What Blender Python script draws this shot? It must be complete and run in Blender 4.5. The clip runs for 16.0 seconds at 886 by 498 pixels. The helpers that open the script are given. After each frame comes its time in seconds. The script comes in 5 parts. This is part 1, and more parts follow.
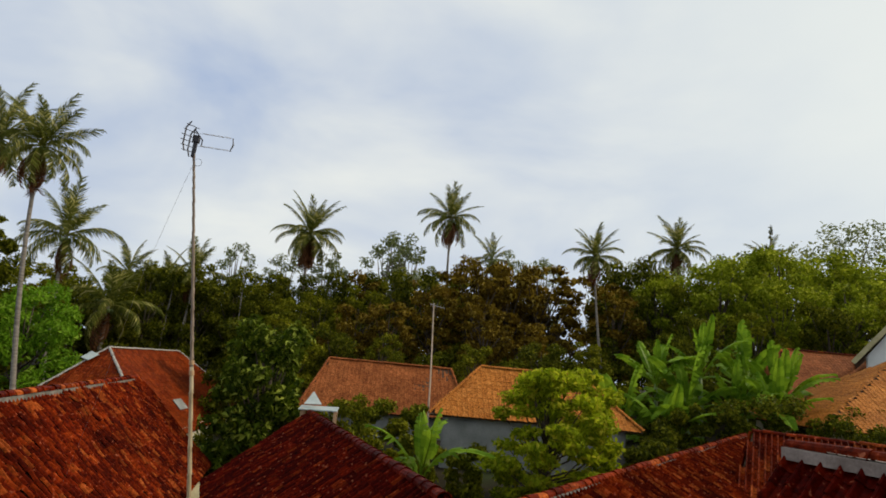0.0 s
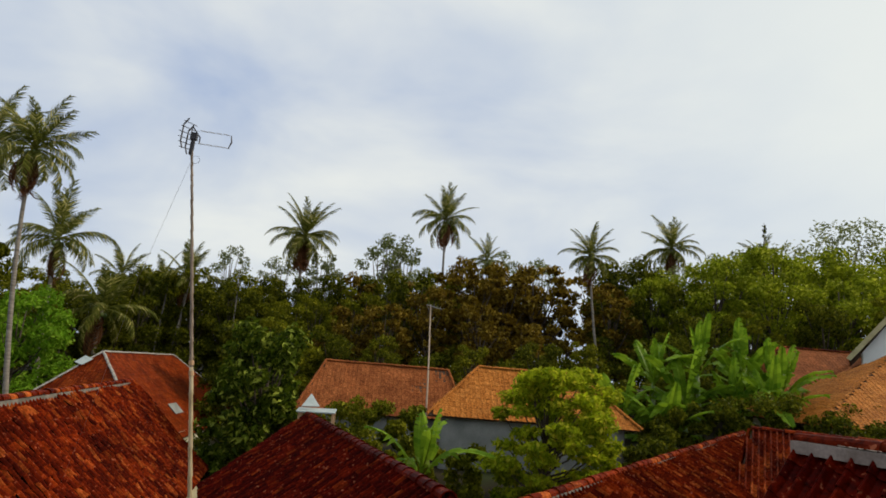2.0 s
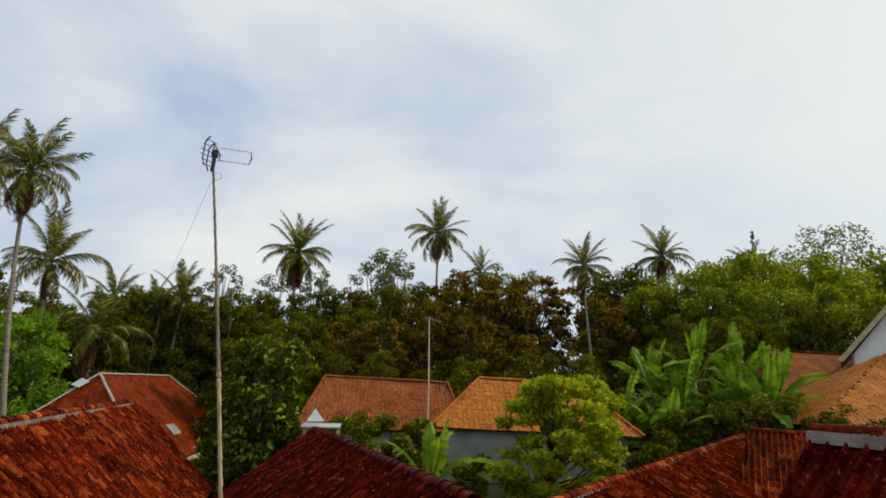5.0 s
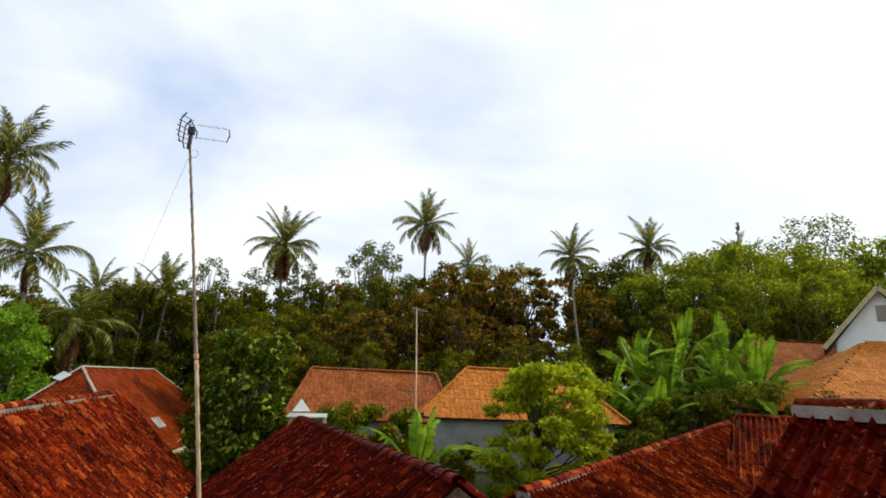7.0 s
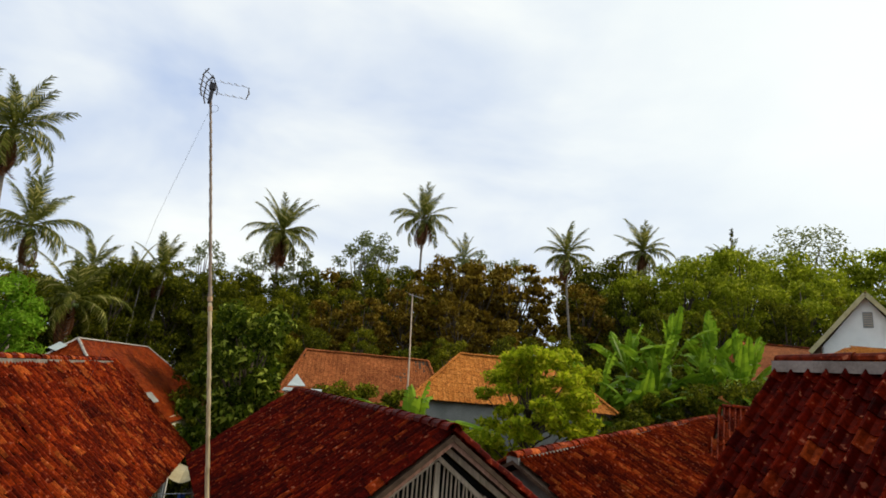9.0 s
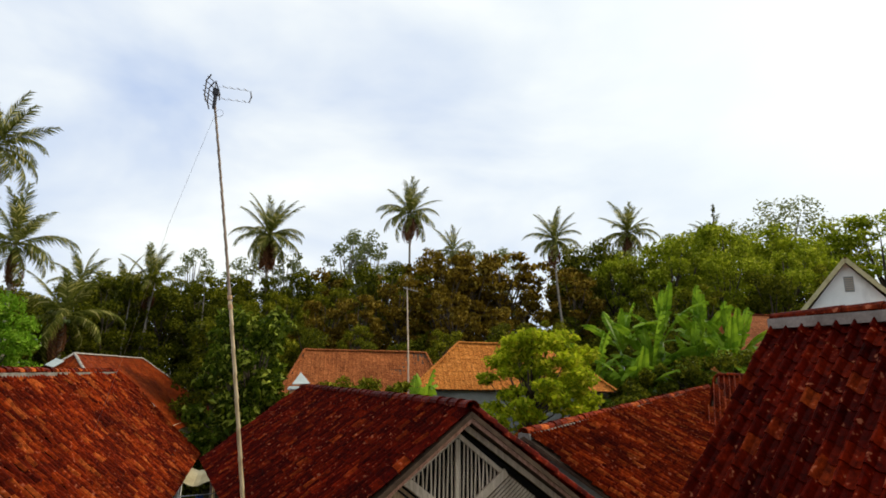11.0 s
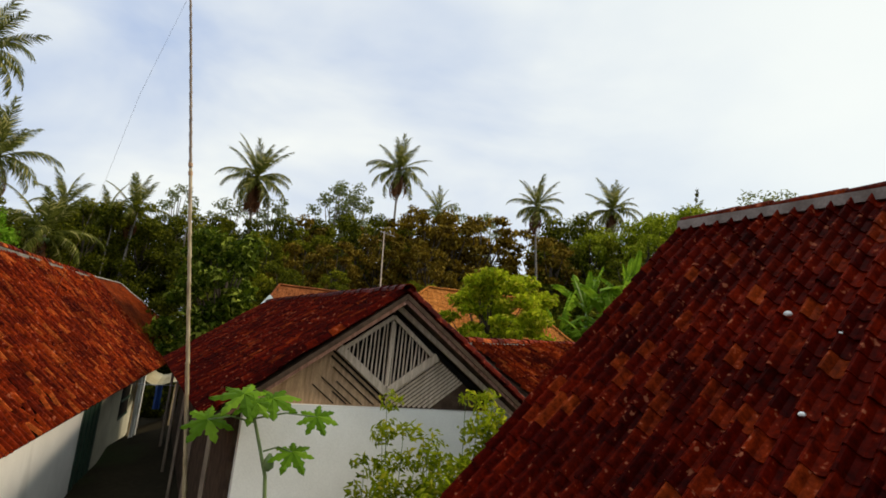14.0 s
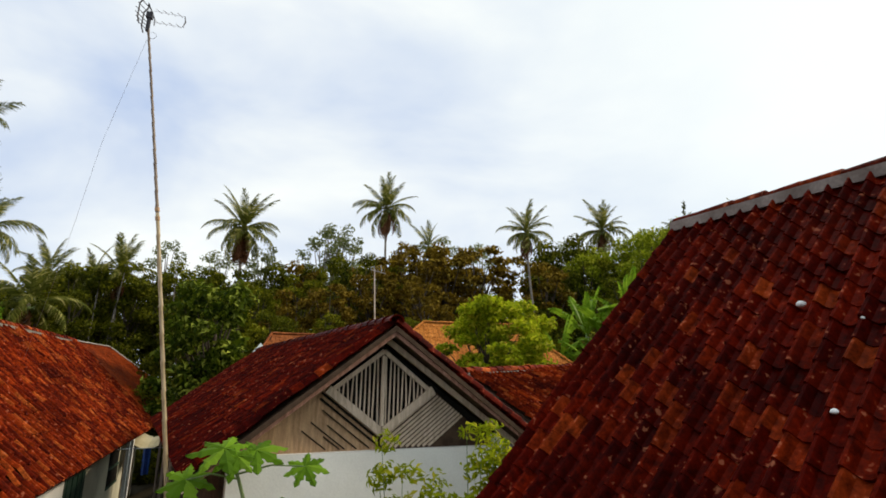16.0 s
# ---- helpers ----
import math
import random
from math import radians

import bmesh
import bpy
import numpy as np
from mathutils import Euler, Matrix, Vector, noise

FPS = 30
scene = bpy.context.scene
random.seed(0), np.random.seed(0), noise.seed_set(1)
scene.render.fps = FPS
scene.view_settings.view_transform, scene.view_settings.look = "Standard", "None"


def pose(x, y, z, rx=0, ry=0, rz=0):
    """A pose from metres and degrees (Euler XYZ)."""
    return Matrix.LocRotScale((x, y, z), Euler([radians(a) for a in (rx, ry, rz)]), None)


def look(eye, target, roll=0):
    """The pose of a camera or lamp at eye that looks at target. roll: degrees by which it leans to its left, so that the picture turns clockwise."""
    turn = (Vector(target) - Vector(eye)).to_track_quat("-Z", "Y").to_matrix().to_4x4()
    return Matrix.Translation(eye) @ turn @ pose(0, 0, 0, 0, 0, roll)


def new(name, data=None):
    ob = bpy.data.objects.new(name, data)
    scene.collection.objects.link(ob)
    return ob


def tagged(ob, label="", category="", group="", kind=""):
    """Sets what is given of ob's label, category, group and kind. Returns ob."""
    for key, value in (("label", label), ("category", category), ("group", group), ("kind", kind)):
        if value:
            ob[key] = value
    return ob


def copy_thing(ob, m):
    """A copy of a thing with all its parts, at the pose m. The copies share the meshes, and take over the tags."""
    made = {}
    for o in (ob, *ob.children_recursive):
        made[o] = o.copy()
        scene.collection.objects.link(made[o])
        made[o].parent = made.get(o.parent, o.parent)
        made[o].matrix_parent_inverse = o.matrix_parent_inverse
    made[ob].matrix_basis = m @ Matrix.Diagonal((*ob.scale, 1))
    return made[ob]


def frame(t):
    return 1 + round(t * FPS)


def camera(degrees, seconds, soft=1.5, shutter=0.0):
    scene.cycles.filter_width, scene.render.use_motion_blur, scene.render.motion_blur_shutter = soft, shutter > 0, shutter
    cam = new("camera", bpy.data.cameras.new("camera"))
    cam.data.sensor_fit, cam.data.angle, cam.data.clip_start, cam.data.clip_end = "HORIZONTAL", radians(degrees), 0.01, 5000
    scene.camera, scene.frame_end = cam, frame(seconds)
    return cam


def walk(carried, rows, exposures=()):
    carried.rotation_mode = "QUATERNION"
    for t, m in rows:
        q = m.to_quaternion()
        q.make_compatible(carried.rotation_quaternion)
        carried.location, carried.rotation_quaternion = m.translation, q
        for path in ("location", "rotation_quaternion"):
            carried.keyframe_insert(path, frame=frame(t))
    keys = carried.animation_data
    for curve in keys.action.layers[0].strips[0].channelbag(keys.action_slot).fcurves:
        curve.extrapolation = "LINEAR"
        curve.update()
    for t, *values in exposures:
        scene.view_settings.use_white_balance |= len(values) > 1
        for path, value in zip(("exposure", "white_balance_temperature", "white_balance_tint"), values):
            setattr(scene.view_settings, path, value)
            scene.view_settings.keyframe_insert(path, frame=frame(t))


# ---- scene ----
cam = camera(77.2, 16.0, soft=1.7)
PATH = [
    (0, (0.243, 0.312, 6.903), (0.262, 2.267, 7.321), 5.3),
    (0.5, (0.329, 0.338, 6.913), (0.343, 2.289, 7.355), 4.5),
    (1, (0.351, 0.379, 6.908), (0.367, 2.329, 7.35), 5.5),
    (1.5, (0.313, 0.394, 6.855), (0.326, 2.34, 7.316), 6.2),
    (2, (0.134, 0.412, 6.832), (0.173, 2.366, 7.259), 4.7),
    (2.5, (-0.05, 0.444, 6.806), (0.004, 2.397, 7.235), 3.5),
    (3, (-0.205, 0.435, 6.747), (-0.167, 2.383, 7.201), 3.0),
    (3.5, (-0.298, 0.343, 6.714), (-0.241, 2.282, 7.201), 3.2),
    (6, (-0.281, 0.191, 6.652), (-0.194, 2.134, 7.117), 3.1),
    (6.5, (-0.229, 0.311, 6.639), (-0.12, 2.254, 7.098), 3.2),
    (7, (-0.198, 0.396, 6.481), (-0.082, 2.338, 6.942), 2.6),
    (7.5, (-0.177, 0.456, 6.287), (-0.05, 2.398, 6.747), 2.9),
    (8, (-0.107, 0.476, 6.022), (0.001, 2.41, 6.518), 4.6),
    (8.5, (-0.209, 0.329, 5.894), (-0.077, 2.268, 6.362), 5.3),
    (11, (-0.697, -0.128, 5.599), (-0.508, 1.814, 6.039), 1.0),
    (11.5, (-0.779, -0.178, 5.614), (-0.553, 1.773, 5.995), 1.3),
    (12, (-0.705, -0.124, 5.301), (-0.49, 1.805, 5.784), 1.5),
    (12.5, (-0.722, -0.259, 4.676), (-0.509, 1.666, 5.174), 1.4),
    (13, (-0.581, -0.18, 4.325), (-0.376, 1.735, 4.863), 0.0),
    (13.5, (-0.338, -0.646, 4.184), (-0.095, 1.294, 4.606), -0.2),
    (14, (0.049, -0.603, 4.25), (0.282, 1.353, 4.592), 6.0),
    (14.5, (0.286, -0.548, 4.264), (0.506, 1.403, 4.648), 6.6),
    (15, (0.312, -0.525, 4.271), (0.52, 1.428, 4.644), 6.0),
    (15.5, (0.296, -0.354, 4.251), (0.52, 1.587, 4.681), 3.0),
    (16, (0.246, -0.183, 4.172), (0.492, 1.746, 4.64), 0.9),
]
walk(cam, [(t, look(eye, target, roll)) for t, eye, target, roll in PATH],
     exposures=[(0, -0.04, 6900, 11), (3.7, -0.04, 6900, 11), (5.8, 0.08, 6900, 11), (7.0, 0.42, 6900, 11), (8.1, 0.40, 6900, 11), (8.6, 0.26, 6900, 11), (11.0, 0.32, 6900, 11), (13.0, 0.28, 6900, 11), (14.2, 0.16, 6900, 11), (15.0, 0.20, 6900, 11), (16.0, 0.28, 6900, 11)])

# ---- light ----
SUN_ELEVATION, SUN_HEADING = 36.0, 84.0
world = bpy.data.worlds.new("sky")
scene.world = world
world.use_nodes = True
wn, wl = world.node_tree.nodes, world.node_tree.links
wn.clear()
w_out = wn.new("ShaderNodeOutputWorld")
w_bg = wn.new("ShaderNodeBackground")
w_sky = wn.new("ShaderNodeTexSky")
w_sky.sky_type, w_sky.sun_disc = "NISHITA", False
w_sky.sun_elevation, w_sky.sun_rotation = radians(SUN_ELEVATION), radians(SUN_HEADING)
w_co = wn.new("ShaderNodeTexCoord")
w_map = wn.new("ShaderNodeMapping")
w_map.inputs["Scale"].default_value = (1.0, 1.0, 2.2)
w_noise = wn.new("ShaderNodeTexNoise")
w_noise.inputs["Scale"].default_value, w_noise.inputs["Detail"].default_value = 2.1, 5.0
w_noise.inputs["Roughness"].default_value, w_noise.inputs["Distortion"].default_value = 0.5, 0.3
w_ramp = wn.new("ShaderNodeValToRGB")
w_ramp.color_ramp.elements[0].position, w_ramp.color_ramp.elements[0].color = 0.30, (0.44, 0.57, 0.82, 1)
w_ramp.color_ramp.elements[1].position, w_ramp.color_ramp.elements[1].color = 0.66, (0.88, 0.95, 0.97, 1)
sd = Vector((math.sin(radians(SUN_HEADING)) * math.cos(radians(SUN_ELEVATION)),
             math.cos(radians(SUN_HEADING)) * math.cos(radians(SUN_ELEVATION)), math.sin(radians(SUN_ELEVATION))))
w_dot = wn.new("ShaderNodeVectorMath")
w_dot.operation = "DOT_PRODUCT"
w_dot.inputs[1].default_value = sd
w_glow = wn.new("ShaderNodeMapRange")
w_glow.interpolation_type = "SMOOTHSTEP"
for key, value in (("From Min", 0.3), ("From Max", 0.95), ("To Min", 0.0), ("To Max", 1.0)):
    w_glow.inputs[key].default_value = value
w_add = wn.new("ShaderNodeMix")
w_add.data_type, w_add.blend_type = "RGBA", "MIX"
w_add.inputs["B"].default_value = (0.90, 0.98, 0.98, 1)
w_scale = wn.new("ShaderNodeVectorMath")
w_scale.operation = "SCALE"
w_scale.inputs["Scale"].default_value = 0.1
w_mix = wn.new("ShaderNodeMix")
w_mix.data_type = "RGBA"
w_mix.inputs["Factor"].default_value = 0.92
wl.new(w_co.outputs["Generated"], w_map.inputs["Vector"])
wl.new(w_map.outputs["Vector"], w_noise.inputs["Vector"])
wl.new(w_noise.outputs["Fac"], w_ramp.inputs["Fac"])
wl.new(w_co.outputs["Generated"], w_dot.inputs[0])
wl.new(w_dot.outputs["Value"], w_glow.inputs["Value"])
wl.new(w_glow.outputs["Result"], w_add.inputs["Factor"])
wl.new(w_ramp.outputs["Color"], w_add.inputs["A"])
wl.new(w_sky.outputs["Color"], w_scale.inputs[0])
wl.new(w_scale.outputs["Vector"], w_mix.inputs["A"])
wl.new(w_add.outputs["Result"], w_mix.inputs["B"])
wl.new(w_mix.outputs["Result"], w_bg.inputs["Color"])
w_bg.inputs["Strength"].default_value = 0.95
wl.new(w_bg.outputs["Background"], w_out.inputs["Surface"])

sun = new("sun", bpy.data.lights.new("sun", "SUN"))
sun.data.energy, sun.data.angle, sun.data.color = 2.3, radians(10), (1.0, 0.88, 0.70)
sun.matrix_world = look(sd * 100, (0, 0, 0))


# ---- materials ----
def material(name):
    m = bpy.data.materials.new(name)
    m.use_nodes = True
    t = m.node_tree
    return m, t.nodes, t.links, t.nodes["Principled BSDF"]


def ramp(nodes, stops):
    r = nodes.new("ShaderNodeValToRGB")
    e = r.color_ramp.elements
    while len(e) < len(stops):
        e.new(0.5)
    for item, (p, c) in zip(e, stops):
        item.position, item.color = p, (*c, 1)
    return r


def mix(nodes, links, factor, a, b, kind="MIX"):
    m = nodes.new("ShaderNodeMix")
    m.data_type, m.blend_type = "RGBA", kind
    for key, v in (("Factor", factor), ("A", a), ("B", b)):
        if isinstance(v, (int, float)):
            m.inputs[key].default_value = v
        elif isinstance(v, tuple):
            m.inputs[key].default_value = (*v, 1)
        else:
            links.new(v, m.inputs[key])
    return m.outputs["Result"]


def noise_tex(nodes, links, scale, detail=4.0, stretch=None):
    co = nodes.new("ShaderNodeTexCoord")
    n = nodes.new("ShaderNodeTexNoise")
    n.inputs["Scale"].default_value, n.inputs["Detail"].default_value = scale, detail
    if stretch:
        mp = nodes.new("ShaderNodeMapping")
        mp.inputs["Scale"].default_value = stretch
        links.new(co.outputs["Object"], mp.inputs["Vector"])
        links.new(mp.outputs["Vector"], n.inputs["Vector"])
    else:
        links.new(co.outputs["Object"], n.inputs["Vector"])
    return n.outputs["Fac"]


def bump(nodes, links, bsdf, height, strength, distance=0.02):
    b = nodes.new("ShaderNodeBump")
    b.inputs["Strength"].default_value, b.inputs["Distance"].default_value = strength, distance
    links.new(height, b.inputs["Height"])
    links.new(b.outputs["Normal"], bsdf.inputs["Normal"])


def surface(name, dark, light, scale=6.0, rough=0.85, grain=60.0, strength=0.3, metal=0.0, stretch=None, stain=None, speck=0.22):
    """A plain weathered surface: two scales of noise between two tones, and stains of their own shape."""
    m, n, l, b = material(name)
    big, fine = noise_tex(n, l, scale, 5.0, stretch), noise_tex(n, l, grain, 3.0, stretch)
    r = ramp(n, [(0.3, dark), (0.7, light)])
    l.new(big, r.inputs["Fac"])
    r2 = ramp(n, [(0.25, (1 - speck,) * 3), (0.75, (1 + speck * 0.5,) * 3)])
    l.new(fine, r2.inputs["Fac"])
    c = mix(n, l, 1.0, r.outputs["Color"], r2.outputs["Color"], "MULTIPLY")
    if stain:
        s = ramp(n, [(0.55, (0, 0, 0)), (0.72, (1, 1, 1))])
        l.new(noise_tex(n, l, scale * 0.45, 6.0, (1, 1, 0.35)), s.inputs["Fac"])
        c = mix(n, l, s.outputs["Color"], c, stain)
    l.new(c, b.inputs["Base Color"])
    b.inputs["Roughness"].default_value, b.inputs["Metallic"].default_value = rough, metal
    b.inputs["Specular IOR Level"].default_value = 0.5 if metal or rough < 0.7 else 0.15
    bump(n, l, b, fine, strength, 0.01)
    return m


def tile_material(name, single, stops, moss=0.5, rough=0.55, gloss=0.03):
    """Fired clay: every tile its own tone, with soot and moss over several tiles, and flecks of lichen and painted
    glints.
    """
    m, n, l, b = material(name)
    if single:
        rnd = n.new("ShaderNodeObjectInfo").outputs["Random"]
    else:
        rnd = n.new("ShaderNodeNewGeometry").outputs["Random Per Island"]
    r = ramp(n, stops)
    l.new(rnd, r.inputs["Fac"])
    geo = n.new("ShaderNodeNewGeometry")
    big = n.new("ShaderNodeTexNoise")
    big.inputs["Scale"].default_value, big.inputs["Detail"].default_value = 0.8, 6.0
    l.new(geo.outputs["Position"], big.inputs["Vector"])
    soot = ramp(n, [(0.35, (0.45, 0.36, 0.34)), (0.62, (1.15, 1.1, 1.05))])
    l.new(big.outputs["Fac"], soot.inputs["Fac"])
    c = mix(n, l, moss, r.outputs["Color"], soot.outputs["Color"], "MULTIPLY")
    fine = n.new("ShaderNodeTexNoise")
    fine.inputs["Scale"].default_value, fine.inputs["Detail"].default_value = 13.0, 7.0
    fine.inputs["Roughness"].default_value = 0.65
    l.new(geo.outputs["Position"], fine.inputs["Vector"])
    f2 = ramp(n, [(0.34, (0.35, 0.33, 0.33)), (0.52, (0.95, 0.95, 0.95)), (0.68, (1.7, 1.7, 1.65))])
    l.new(fine.outputs["Fac"], f2.inputs["Fac"])
    c = mix(n, l, 1.0, c, f2.outputs["Color"], "MULTIPLY")
    # pale flecks: lichen, and the tiles' glints painted into the colour
    lichen_glint = n.new("ShaderNodeTexNoise")
    lichen_glint.inputs["Scale"].default_value, lichen_glint.inputs["Detail"].default_value = 13.0, 3.0
    l.new(geo.outputs["Position"], lichen_glint.inputs["Vector"])
    spot = ramp(n, [(0.64, (0, 0, 0)), (0.71, (0.55, 0.55, 0.55))])
    l.new(lichen_glint.outputs["Fac"], spot.inputs["Fac"])
    c = mix(n, l, spot.outputs["Color"], c, (0.43, 0.15, 0.075))
    l.new(c, b.inputs["Base Color"])
    b.inputs["Roughness"].default_value, b.inputs["Specular IOR Level"].default_value = rough, gloss
    bump(n, l, b, fine.outputs["Fac"], 0.5, 0.01)
    return m


def leaf_material(name, low, high, tip=None, through_light=0.35, rough=0.5):
    m, n, l, b = material(name)
    rnd = n.new("ShaderNodeNewGeometry").outputs["Random Per Island"]
    stops = [(0.0, low), (0.75, high)] + ([(0.97, tip)] if tip else [])
    r = ramp(n, stops)
    l.new(rnd, r.inputs["Fac"])
    fine = noise_tex(n, l, 0.7, 3.0)
    f2 = ramp(n, [(0.3, (0.65, 0.7, 0.6)), (0.7, (1.25, 1.2, 1.1))])
    l.new(fine, f2.inputs["Fac"])
    c = mix(n, l, 1.0, r.outputs["Color"], f2.outputs["Color"], "MULTIPLY")
    l.new(c, b.inputs["Base Color"])
    b.inputs["Roughness"].default_value, b.inputs["Specular IOR Level"].default_value = rough, 0.06
    tr = n.new("ShaderNodeBsdfTranslucent")
    l.new(c, tr.inputs["Color"])
    ms = n.new("ShaderNodeMixShader")
    ms.inputs["Fac"].default_value = through_light
    l.new(b.outputs["BSDF"], ms.inputs[1])
    l.new(tr.outputs["BSDF"], ms.inputs[2])
    l.new(ms.outputs["Shader"], n["Material Output"].inputs["Surface"])
    return m


RED = [(0.0, (0.055, 0.005, 0.0015)), (0.5, (0.115, 0.011, 0.002)), (0.86, (0.18, 0.026, 0.0045)), (0.98, (0.36, 0.085, 0.014))]
ORANGE = [(0.0, (0.37, 0.125, 0.024)), (0.5, (0.42, 0.150, 0.030)), (1.0, (0.47, 0.178, 0.040))]
RUST = [(0.0, (0.24, 0.074, 0.024)), (0.5, (0.28, 0.090, 0.029)), (1.0, (0.32, 0.108, 0.036))]
SOOT = [(0.0, (0.046, 0.0014, 0.0004)), (0.5, (0.088, 0.0038, 0.0006)), (0.88, (0.140, 0.0090, 0.0014)), (0.99, (0.25, 0.036, 0.006))]
BROWN = [(0.0, (0.076, 0.0055, 0.0012)), (0.5, (0.150, 0.0140, 0.0018)), (0.84, (0.240, 0.030, 0.0038)), (0.98, (0.38, 0.086, 0.017))]
BROWN_RED = [(0.0, (0.13, 0.017, 0.003)), (0.5, (0.17, 0.025, 0.004)), (1.0, (0.23, 0.042, 0.007))]
